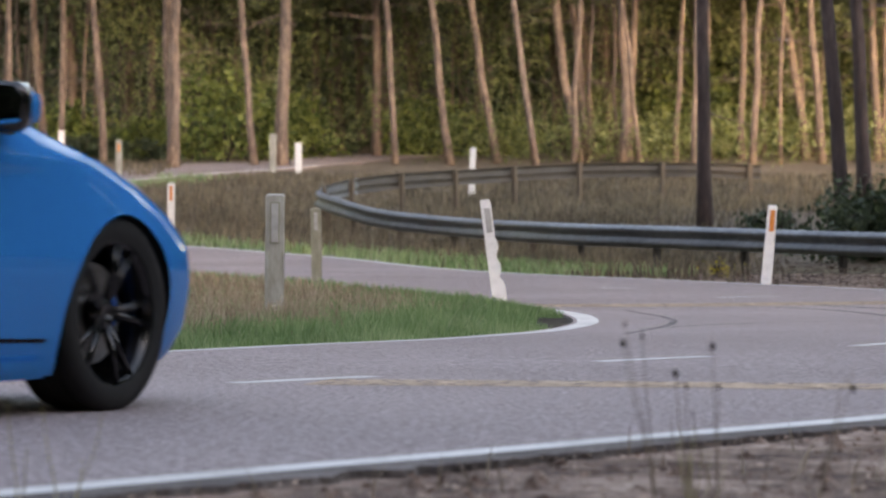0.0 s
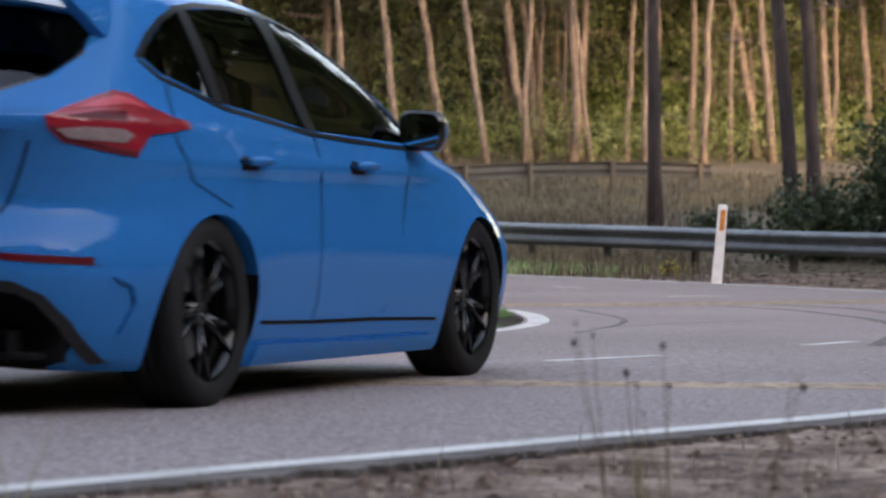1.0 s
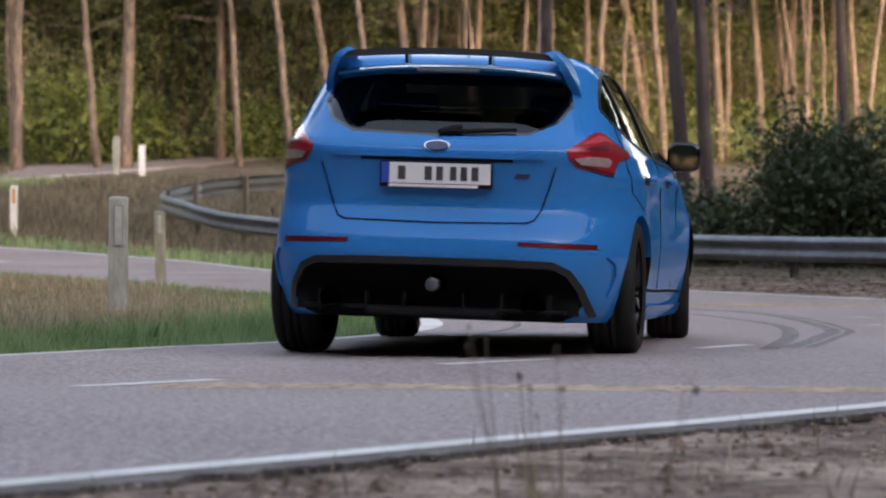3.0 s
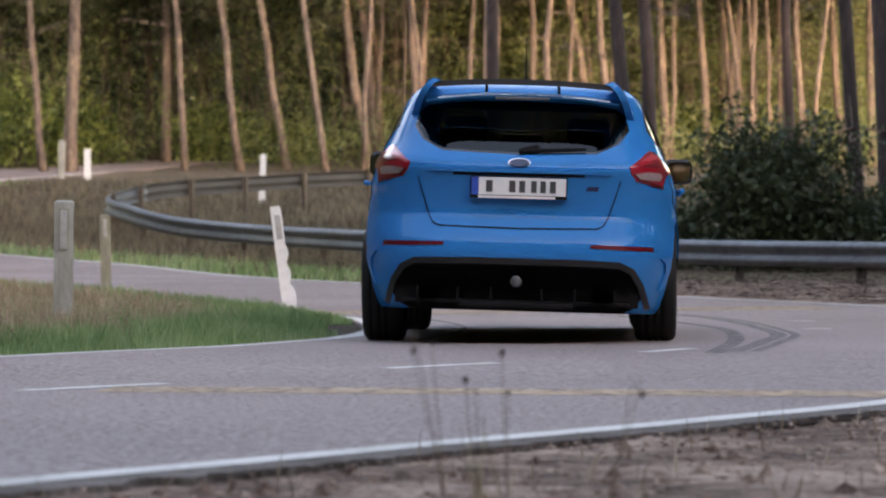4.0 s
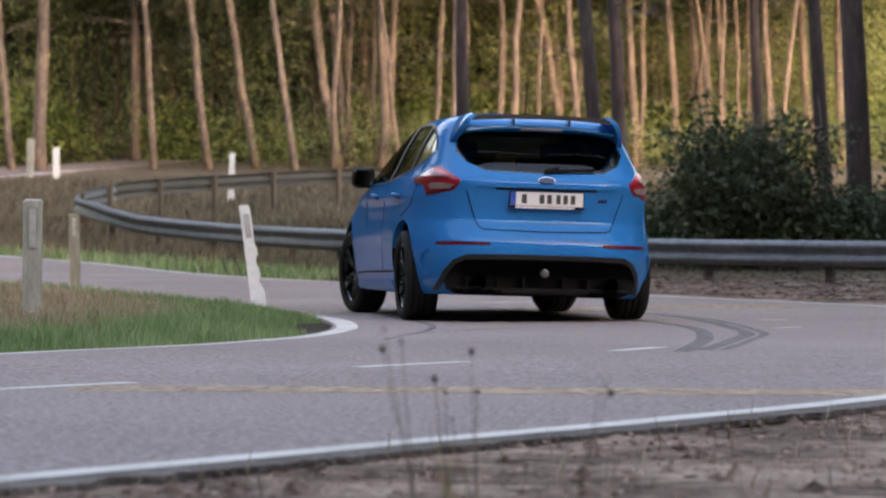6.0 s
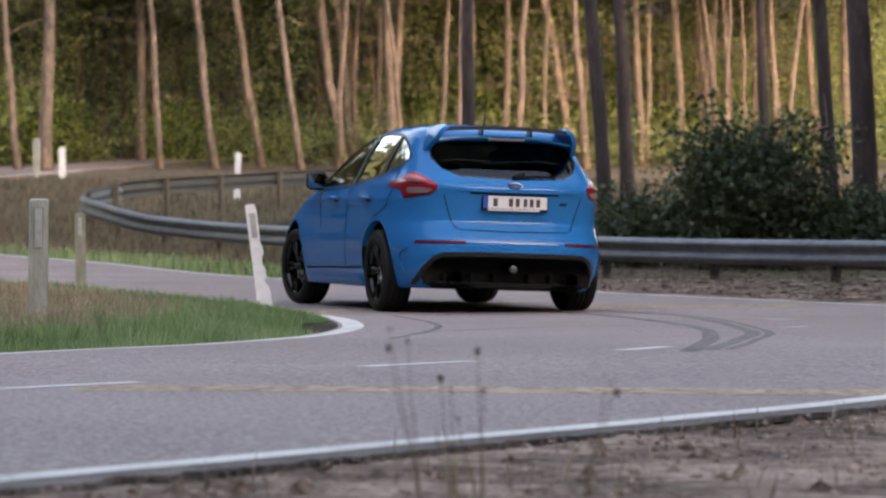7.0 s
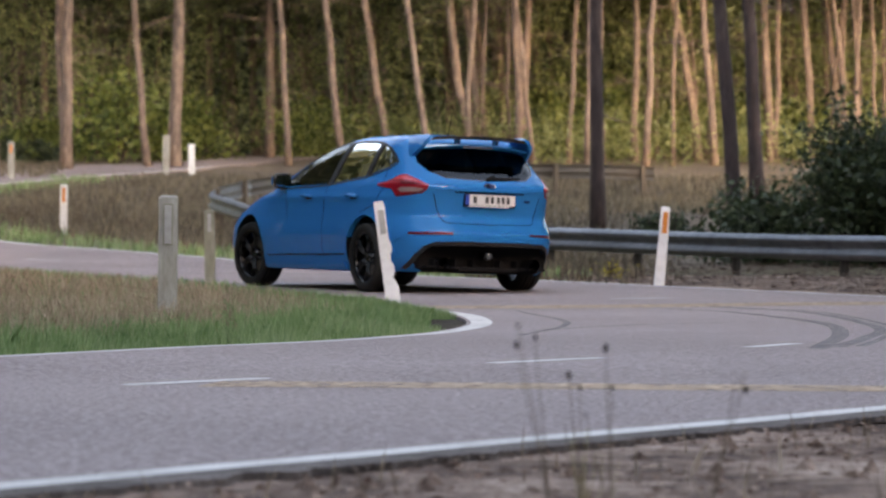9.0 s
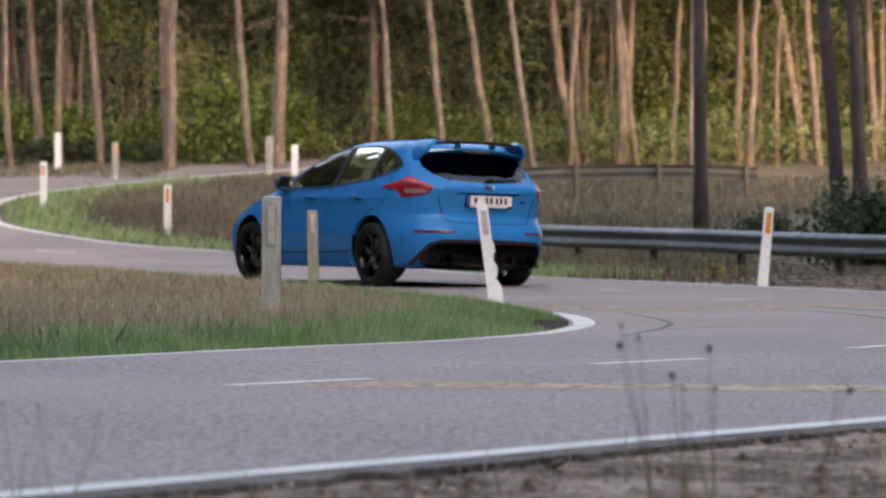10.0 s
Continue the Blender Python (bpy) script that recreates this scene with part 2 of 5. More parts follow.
def lathe(bm, profile, sides=48, axis="x"):
    """Turn a profile of (along, radius) round the x axis."""
    rings = [[bm.verts.new((a, r * math.cos(2 * math.pi * k / sides), r * math.sin(2 * math.pi * k / sides))) for k in range(sides)] for a, r in profile]
    for r0, r1 in zip(rings, rings[1:]):
        for k in range(sides):
            bm.faces.new((r0[k], r0[(k + 1) % sides], r1[(k + 1) % sides], r1[k]))


def spline(points, n):
    """Catmull-Rom through points, n samples."""
    p = np.array(points, float)
    p = np.vstack([2 * p[0] - p[1], p, 2 * p[-1] - p[-2]])
    t = np.linspace(0, len(points) - 1 - 1e-6, n)
    i = t.astype(int)
    f = (t - i)[:, None]
    a, b, c, d = p[i], p[i + 1], p[i + 2], p[i + 3]
    return 0.5 * (2 * b + (c - a) * f + (2 * a - 5 * b + 4 * c - d) * f ** 2 + (3 * b - a - 3 * c + d) * f ** 3)


# ---- ground ----
RISE = (np.array([-400, 0, 12.5, 14, 17, 27, 30, 33, 36, 40, 45, 50, 55, 60, 65, 70, 75, 85, 95, 110, 140, 200, 900]),
        np.array([-0.03, -0.03, -0.03, -0.02, 0, 0, 0.03, 0.07, 0.105, 0.14, 0.17, 0.22, 0.35, 0.6, 0.87, 1.13, 1.42, 2.2, 2.9, 3.4, 3.8, 4.2, 4.5]))
_ys = np.arange(-400, 900, 0.5)
_zs = np.convolve(np.pad(np.interp(_ys, *RISE), 5, mode="edge"), np.ones(11) / 11, mode="valid")


def level(y):
    """Height of the land at y: flat by the road, a slope up to the wood."""
    return np.interp(y, _ys, _zs)


# pairs of points on the two edges of the road: the island's side, the outer side
EDGES = [
    ((-9.0, 3.5), (-6.5, -1.2)), ((-5.5, 11.0), (-2.75, 5.2)), ((-2.9, 15.6), (-0.98, 8.2)), ((-2.12, 17.0), (-0.5, 8.96)),
    ((-1.68, 17.8), (0.06, 9.9)), ((-1.13, 18.7), (0.61, 10.75)), ((-0.77, 19.7), (1.01, 11.41)), ((-0.55, 20.5), (1.64, 12.46)),
    ((-0.40, 21.7), (3.3, 15.6)), ((-0.355, 23.0), (5.6, 20.5)), ((-0.44, 24.8), (5.9, 25.5)), ((-0.64, 26.2), (4.3, 29.0)),
    ((-0.97, 27.5), (2.6, 32.4)), ((-1.5, 29.7), (1.15, 35.4)), ((-2.3, 32.5), (0.3, 37.3)), ((-3.4, 36.0), (-1.35, 41.0)),
    ((-4.7, 39.0), (-2.34, 44.2)), ((-6.8, 44.6), (-4.4, 51.8)), ((-9.28, 50.0), (-6.65, 55.9)), ((-13.0, 55.0), (-9.03, 59.0)), ((-17.0, 61.0), (-11.9, 65.0)),
    ((-19.5, 68.0), (-13.1, 69.8)), ((-20.0, 76.0), (-13.9, 74.5)), ((-18.5, 83.0), (-13.6, 78.3)), ((-16.0, 88.0), (-12.4, 81.6)),
    ((-12.0, 90.0), (-11.0, 84.4)), ((-9.4, 92.0), (-8.9, 88.0)), ((-7.0, 99.0), (-5.5, 96.0)),
]
NS = 420
EDGE_A, EDGE_B = spline([e[0] for e in EDGES], NS), spline([e[1] for e in EDGES], NS)


def strip(name, a, b, mat, lift, across=1, skirt=0.0):
    """A ribbon between two lines of plan points, laid on the land."""
    bm = bmesh.new()
    rows = []
    for p, q in zip(a, b):
        row = []
        for k in range(across + 1):
            x, y = p + (q - p) * k / across
            row.append(bm.verts.new((x, y, level(y) + lift)))
        if skirt:
            row = [bm.verts.new((*row[0].co.xy, row[0].co.z - skirt))] + row + [bm.verts.new((*row[-1].co.xy, row[-1].co.z - skirt))]
        rows.append(row)
    for r0, r1 in zip(rows, rows[1:]):
        for k in range(len(r0) - 1):
            bm.faces.new((r0[k], r0[k + 1], r1[k + 1], r1[k]))
    bmesh.ops.recalc_face_normals(bm, faces=bm.faces)
    return new(name, mesh_object(name, bm, mat))


def inward(line, other, d):
    """A line moved d metres towards the other edge."""
    w = other - line
    return line + w / np.linalg.norm(w, axis=1)[:, None] * np.broadcast_to(d, (len(line),))[:, None]


def normal_in(line, other, d):
    """A line moved d metres square to itself, towards the other edge."""
    t = np.gradient(line, axis=0)
    n = np.stack([-t[:, 1], t[:, 0]], 1) / np.linalg.norm(t, axis=1)[:, None]
    n *= np.sign(np.sum(n * (other - line), axis=1))[:, None]
    return line + n * np.broadcast_to(d, (len(line),))[:, None]


road_b = normal_in(EDGE_B, EDGE_A, -0.06)
road_a = normal_in(EDGE_A, EDGE_B, -0.17)
tagged(strip("road", road_a, road_b, ASPHALT, 0.0, 14, 0.08), "worn grey asphalt road winding in hairpins up to the wood", "road", kind="structure")
s0, s1 = 0, int(NS * 0.46)
wide = np.interp(np.arange(NS), [0, NS * 0.2, NS * 0.30, NS * 0.36, NS * 0.42, NS], [0.07, 0.08, 0.13, 0.15, 0.12, 0.08])
la = normal_in(EDGE_A, EDGE_B, -wide)
tagged(strip("island_edge_line", EDGE_A[:s1 + 18], la[:s1 + 18], LINE, 0.0025), "white painted line round the grass island's tip", "road marking", kind="structure")
lb = normal_in(EDGE_B, EDGE_A, 0.13)
k0, k1 = 0, int(NS * 0.29)
tagged(strip("near_edge_line", EDGE_B[:k1], lb[:k1], LINE, 0.0025), "white painted line along the sandy verge", "road marking", kind="structure")
k2, k3 = int(NS * 0.41), int(NS * 0.97)
lb2 = normal_in(EDGE_B, EDGE_A, np.interp(np.arange(NS), [0, NS * 0.7, NS * 0.78, NS], [0.10, 0.12, 0.3, 0.22]))
tagged(strip("far_edge_line", EDGE_B[k2:k3], lb2[k2:k3], LINE, 0.0025), "thin white line along the outer road edge", "road marking", kind="structure")


TIP_SOIL = material("tip_earth", [(0.018, 0.015, 0.012), (0.045, 0.038, 0.030), (0.09, 0.075, 0.058)], 18, 0.98, bump=0.02, big=3, spec=0.05)
k4, k5 = int(NS * 0.27), int(NS * 0.43)
tagged(strip("tip_soil", normal_in(EDGE_A, EDGE_B, -0.12)[k4:k5], normal_in(EDGE_A, EDGE_B, -0.46)[k4:k5], TIP_SOIL, -0.022, 3), "bare dark soil at the island's tip", "soil", kind="structure")


def ribbon(name, pts, width, mat, label, lift=0.002, n=60):
    c = spline(pts, n)
    t = np.gradient(c, axis=0)
    s = np.stack([-t[:, 1], t[:, 0]], 1) / np.linalg.norm(t, axis=1)[:, None] * width / 2
    return tagged(strip(name, c - s, c + s, mat, lift), label, "road marking", kind="structure")


for a, b in (((-1.61, 13.39), (-1.12, 14.01)), ((-0.24, 15.57), (0.25, 16.21)), ((1.02, 17.72), (1.3, 18.33)), ((2.37, 22.75), (2.52, 22.85)), ((2.5, 25.3), (2.68, 25.1)), ((0.55, 30.6), (1.1, 30.9)), ((-0.5, 34.0), (-0.18, 33.7)), ((-7.85, 52.7), (-7.2, 51.9)), ((-9.95, 56.4), (-9.2, 55.6))):
    ribbon("centre_dash", (a, b), 0.10, LINE, "short white dash of the road's centre line", 0.0025, 12)
ribbon("worn_line", ((-1.3, 13.5), (-0.32, 13.38), (0.9, 13.2), (2.2, 13.0)), 0.5, OCHRE, "worn ochre line that crosses the asphalt")
ribbon("worn_line", ((-0.95, 28.0), (0.23, 28.2), (2.0, 29.0), (3.2, 29.4)), 0.9, OCHRE, "worn ochre line that crosses the asphalt")
for pts, w in ((((0.95, 27.6), (1.45, 26.2), (1.80, 23.0), (1.69, 20.2), (1.35, 17.5)), 0.10), (((1.30, 28.2), (1.98, 26.2), (2.06, 21.8), (1.79, 19.6), (1.48, 17.8)), 0.10), (((1.36, 28.4), (2.08, 26.3), (2.16, 21.8), (1.89, 19.6), (1.6, 17.9)), 0.06), (((-0.15, 19.9), (0.1, 22), (0.1, 24), (-0.2, 26.5)), 0.05), (((-0.1, 21), (0.6, 22.5), (1.3, 23.2), (1.9, 23.4)), 0.05)):
    ribbon("tyre_mark", pts, w, RUBBER_MARK, "dark curved tyre mark on the asphalt", 0.0022, 60)
n_tar = int(NS * 0.29)
fine_b = spline(EDGE_B[:n_tar][::3], n_tar * 4)
fine_a = spline(EDGE_A[:n_tar][::3], n_tar * 4)
ragged = np.array([0.17 + 0.05 * noise.noise((k * 0.55, 0, 0)) + 0.07 * noise.noise((k * 0.13, 5, 0)) for k in range(n_tar * 4)])
tagged(strip("tar_edge", normal_in(fine_b, fine_a, -0.004), normal_in(fine_b, fine_a, -ragged), TAR, 0.002, 1, 0.02), "dark crumbling edge of the asphalt", "road edge", kind="structure")


def axis(parts):
    return np.concatenate([np.arange(a, b, s) for a, b, s in parts])


gx = axis(((-420, -60, 40), (-60, -24, 4), (-24, -6, 0.9), (-6, 8, 0.35), (8, 16, 0.9), (16, 60, 4), (60, 421, 40)))
gy = axis(((-300, -30, 30), (-30, 3, 3), (3, 14, 0.25), (14, 50, 0.45), (50, 100, 0.9), (100, 180, 5), (180, 861, 40)))
bm = bmesh.new()
grid = []
for y in gy:
    row = []
    for x in gx:
        z = float(level(y)) - (0.018 if y < 14 else 0.045) + 0.022 * noise.noise((x * 1.4, y * 1.1, 0)) * (0.7 if y < 14 else 1 if y < 60 else 4)
        row.append(bm.verts.new((x, y, z)))
    grid.append(row)
for j in range(len(gy) - 1):
    for i in range(len(gx) - 1):
        f = bm.faces.new((grid[j][i], grid[j][i + 1], grid[j + 1][i + 1], grid[j + 1][i]))
        x, y = gx[i], gy[j]
        f.material_index = 0 if y < 13 + 1.6 * max(x, -4) and y < 33 + noise.noise((x, y, 4)) else 0 if x > -1.6 + (40 - y) * 0.3 and 29 < y < 44 else (2 if y > 49 else 1)
ground = new("ground", mesh_object("ground", bm, [DIRT, SOIL, material("heath_soil", [(0.065, 0.048, 0.034), (0.12, 0.09, 0.063), (0.19, 0.145, 0.10)], 4, 0.95, bump=0.05, big=0.4)], True))
tagged(ground, "sandy and grassy ground that rises towards the pine wood", "ground", kind="structure")

# ---- the car: x right, y forward, z up, origin under the rear axle ----
BASE, AXLE_Z, TRACK = 2.647, 0.322, 0.768
_lev = np.array([0.14, 0.20, 0.30, 0.42, 0.50, 0.57, 0.63, 0.70, 0.78, 0.85, 0.92, 0.97, 1.00, 1.04, 1.10, 1.20, 1.30, 1.37, 1.42, 1.45, 1.47, 1.485])
_rear = np.array([-0.60, -0.80, -0.86, -0.90, -0.912, -0.90, -0.862, -0.806, -0.812, -0.826, -0.844, -0.848, -0.832, -0.778, -0.70, -0.58, -0.46, -0.39, -0.33, -0.20, 0.0, 0.16])
_front = np.array([3.14, 3.34, 3.41, 3.42, 3.41, 3.39, 3.35, 3.28, 3.14, 2.92, 2.62, 2.44, 2.34, 2.25, 2.15, 1.90, 1.60, 1.32, 1.05, 0.85, 0.65, 0.45])
_wide = np.array([0.81, 0.845, 0.872, 0.886, 0.89, 0.888, 0.885, 0.882, 0.880, 0.876, 0.866, 0.852, 0.838, 0.815, 0.788, 0.745, 0.695, 0.655, 0.605, 0.545, 0.45, 0.22])
_zz = np.linspace(0.14, 1.485, 270)


def _smooth(v):
    v = np.interp(_zz, _lev, v)
    p = np.pad(v, 4, mode="reflect", reflect_type="odd")
    return np.convolve(p, np.ones(9) / 9, mode="valid")


_R, _F, _W = _smooth(_rear), _smooth(_front), _smooth(_wide)


def body_rear(z): return float(np.interp(z, _zz, _R))
def body_front(z): return float(np.interp(z, _zz, _F))
def body_wide(z): return float(np.interp(z, _zz, _W))


def middle(z):
    """Where the body is widest along its length."""
    return float(np.interp(z, [1.0, 1.2, 1.37, 1.485], [1.2, 0.85, 0.45, 0.25]))


def power(z, ahead):
    """How square the plan is, towards the nose or the tail."""
    if ahead:
        return float(np.interp(z, [0.58, 0.75, 0.95, 1.25], [7.5, 5.5, 4.6, 4.8]))
    return 4.6 + 0.9 * min(1, max(0, (z - 0.9) / 0.1))


def flare(y, z):
    f = 0.030 * math.exp(-(y / 0.42) ** 2) + 0.030 * math.exp(-((y - BASE) / 0.42) ** 2)
    crease = -0.010 * math.exp(-((z - 0.44) / 0.09) ** 2) * math.exp(-((y - 1.3) / 0.7) ** 2) + 0.011 * math.exp(-((z - 0.87) / 0.035) ** 2)
    return f * math.exp(-((z - 0.52) / 0.22) ** 2) + crease


def half_width(y, z):
    """Half the body's width at (y, z)."""
    mid = middle(z)
    end = body_rear(z) if y < mid else body_front(z)
    n = power(z, y >= mid)
    u = min(1.0, abs((y - mid) / (end - mid)))
    return body_wide(z) * (1 - u ** n) ** (1 / n) + flare(y, z) * (1 - u ** 8)


def rear_y(x, z):
    """Where the tail stands at (x, z)."""
    n, mid = power(z, False), middle(z)
    u = min(1.0, abs(x) / body_wide(z))
    return mid - (mid - body_rear(z)) * (1 - u ** n) ** (1 / n)


def corner(phi, z):
    """A point of the tail's corner at an angle from straight back, seen from (0, -0.1)."""
    lo, hi = 0.1, 1.3
    s, c = math.sin(radians(phi)), math.cos(radians(phi))
    for _ in range(26):
        r = (lo + hi) / 2
        y = -0.1 - r * c
        inside = y > body_rear(z) and abs(r * s) < half_width(y, z)
        lo, hi = (r, hi) if inside else (lo, r)
    return Vector((lo * s, -0.1 - lo * c, z)), Vector((s, -c, 0.15)).normalized()


def loft(zs, inset=0.0, max_front=9.0, min_rear=-9.0, sides=104):
    """The closed body form as rings in plan."""
    bm = bmesh.new()
    rings = []
    for z in zs:
        ring = []
        for k in range(sides):
            th = 2 * math.pi * k / sides
            c, s = math.cos(th), math.sin(th)
            y_end = body_front(z) if c > 0 else body_rear(z)
            n = power(z, c > 0)
            ce, se = abs(c) ** (2 / n), abs(s) ** (2 / n)
            y = middle(z) + (y_end - middle(z)) * ce
            x = body_wide(z) * se + flare(y, z) * (1 - min(1, ce) ** 8)
            x = max(0.0, x - inset) * (1 if s >= 0 else -1)
            y = min(max(y + (inset if c < 0 else -inset), min_rear), max_front)
            ring.append(bm.verts.new((x, y, z)))
        rings.append(ring)
    for r0, r1 in zip(rings, rings[1:]):
        for k in range(sides):
            bm.faces.new((r0[k], r0[(k + 1) % sides], r1[(k + 1) % sides], r1[k]))
    bm.faces.new(rings[0][::-1])
    bm.faces.new(rings[-1])
    bmesh.ops.recalc_face_normals(bm, faces=bm.faces)
    return bm


def prism(poly, axis_name, lo, hi):
    bm = bmesh.new()
    put = {"x": lambda a, b, t: (t, a, b), "y": lambda a, b, t: (a, t, b)}[axis_name]
    v0, v1 = [bm.verts.new(put(a, b, lo)) for a, b in poly], [bm.verts.new(put(a, b, hi)) for a, b in poly]
    bm.faces.new(v0)
    bm.faces.new(v1[::-1])
    for i in range(len(poly)):
        j = (i + 1) % len(poly)
        bm.faces.new((v0[i], v1[i], v1[j], v0[j]))
    bmesh.ops.recalc_face_normals(bm, faces=bm.faces)
    return bm


def carve(target, cutters):
    """Cut the closed meshes out of the target, and bake the result."""
    obs = []
    for bm in cutters:
        ob = new("cutter", mesh_object("cutter", bm, BLUE))
        mod = target.modifiers.new("cut", "BOOLEAN")
        mod.operation, mod.solver, mod.object = "DIFFERENCE", "EXACT", ob
        obs.append(ob)
    me = bpy.data.meshes.new_from_object(target.evaluated_get(bpy.context.evaluated_depsgraph_get()))
    target.modifiers.clear()
    target.data = me
    for ob in obs:
        bpy.data.objects.remove(ob, do_unlink=True)


def patch(name, poly, place, mat, parent, label="", depth=0.012, cuts=3, smooth=True):
    """A plate with the outline poly, bent over a surface by place(a, b) -> point, outward way."""
    bm = bmesh.new()
    vs = [bm.verts.new((a, b, 0)) for a, b in poly]
    f = bm.faces.new(vs)
    bmesh.ops.triangulate(bm, faces=[f])
    for _ in range(cuts):
        bmesh.ops.subdivide_edges(bm, edges=list(bm.edges), cuts=1, use_grid_fill=True)
    ways = {}
    for v in bm.verts:
        p, w = place(v.co.x, v.co.y)
        v.co = p
        ways[v] = w
    rim = [e for e in bm.edges if e.is_boundary]
    back = {}
    for v in {v for e in rim for v in e.verts}:
        back[v] = bm.verts.new(v.co - ways[v] * depth)
    for e in rim:
        a, b = e.verts
        bm.faces.new((a, b, back[b], back[a]))
    bmesh.ops.recalc_face_normals(bm, faces=bm.faces)
    ob = part(name, bm, mat, parent, label)
    if smooth:
        ob.data.shade_smooth()
        ob.data.set_sharp_from_angle(angle=radians(35))
    return ob


def on_side(sgn, off):
    return lambda y, z: (Vector((sgn * (half_width(y, z) + off), y, z)), Vector((sgn, 0, 0.15)))


def on_rear(off):
    return lambda x, z: (Vector((x, rear_y(x, z) - off, z)), Vector((0, -1, 0.1)))


def on_corner(sgn, off):
    def place(phi, z):
        p, w = corner(phi, z)
        p = p + w * off
        return Vector((sgn * p.x, p.y, p.z)), Vector((sgn * w.x, w.y, w.z))
    return place


def line_poly(pts, w):
    """A thin band along points of a plan (a, b)."""
    p = np.array(pts, float)
    t = np.gradient(p, axis=0)
    n = np.stack([-t[:, 1], t[:, 0]], 1) / np.linalg.norm(t, axis=1)[:, None] * w / 2
    return [tuple(q) for q in p + n] + [tuple(q) for q in (p - n)[::-1]]


SIDE_GLASS = [
    [(1.98, 0.965), (1.76, 1.100), (1.48, 1.238), (1.20, 1.328), (0.98, 1.368), (0.83, 1.384), (0.90, 0.992)],
    [(0.81, 0.999), (0.73, 1.388), (0.45, 1.392), (0.13, 1.372), (0.16, 1.064)],
    [(0.08, 1.077), (0.05, 1.362), (-0.08, 1.324), (-0.20, 1.264), (-0.30, 1.197), (-0.23, 1.148)],
]
REAR_GLASS = [(-0.42, 1.05), (0, 1.035), (0.42, 1.05), (0.54, 1.11), (0.595, 1.19), (0.57, 1.28), (0.5, 1.33), (0, 1.345), (-0.5, 1.33), (-0.57, 1.28), (-0.595, 1.19), (-0.54, 1.11)]
WINDSCREEN = [(-0.66, 1.04), (0.66, 1.04), (0.52, 1.36), (-0.52, 1.36)]


def wheel(parent, x, y, sgn):
    w = new("wheel")
    w.parent = parent
    w.matrix_basis = pose(x, y, AXLE_Z, 0, 0, 0)
    bm = bmesh.new()
    lathe(bm, [(-0.105, 0.235), (-0.118, 0.262), (-0.116, 0.295), (-0.102, 0.313), (-0.085, 0.320), (-0.066, 0.3225), (-0.064, 0.316), (-0.054, 0.316), (-0.052, 0.323), (-0.018, 0.324),
               (-0.016, 0.317), (-0.005, 0.317), (-0.003, 0.324), (0.018, 0.324), (0.020, 0.317), (0.032, 0.317), (0.034, 0.323), (0.066, 0.3225), (0.085, 0.320), (0.102, 0.313), (0.116, 0.295), (0.118, 0.262), (0.105, 0.235)], 56)
    bmesh.ops.recalc_face_normals(bm, faces=bm.faces)
    part("tyre", bm, TYRE, w, "black low-profile tyre", True)
    bm = bmesh.new()
    lathe(bm, [(-0.108, 0.238), (-0.09, 0.225), (0.07 * sgn, 0.215), (0.09 * sgn, 0.226), (0.104 * sgn, 0.243), (0.098 * sgn, 0.247)] if sgn > 0 else [(0.108, 0.238), (0.09, 0.225), (-0.07, 0.215), (-0.09, 0.226), (-0.104, 0.243), (-0.098, 0.247)], 48)
    for k in range(10):
        a = 2 * math.pi * (k // 2) / 5 + (0.20 if k % 2 else -0.20)
        a0 = 2 * math.pi * (k // 2) / 5 + (0.10 if k % 2 else -0.10)
        p0 = Vector((0.060 * sgn, 0.045 * math.cos(a0), 0.045 * math.sin(a0)))
        p1 = Vector((0.078 * sgn, 0.14 * math.cos((a + a0) / 2), 0.14 * math.sin((a + a0) / 2)))
        p2 = Vector((0.088 * sgn, 0.232 * math.cos(a), 0.232 * math.sin(a)))
        tube(bm, [p0, p1, p2], [0.019, 0.014, 0.012], 6)
    bmesh.ops.recalc_face_normals(bm, faces=bm.faces)
    part("rim", bm, RIM, w, "black alloy rim with paired spokes", True)
    bm = bmesh.new()
    lathe(bm, [(0.02 * sgn, 0.0), (0.075 * sgn, 0.02), (0.07 * sgn, 0.05), (0.03 * sgn, 0.066), (0.0, 0.07)], 24)
    bmesh.ops.recalc_face_normals(bm, faces=bm.faces)
    part("hub", bm, RIM, w, "", True)
    bm = bmesh.new()
    lathe(bm, [(-0.012, 0.06), (-0.012, 0.165), (0.012, 0.165), (0.012, 0.06)], 36)
    bmesh.ops.recalc_face_normals(bm, faces=bm.faces)
    part("brake_disc", bm, DISC, w, "bare steel brake disc")
    return w


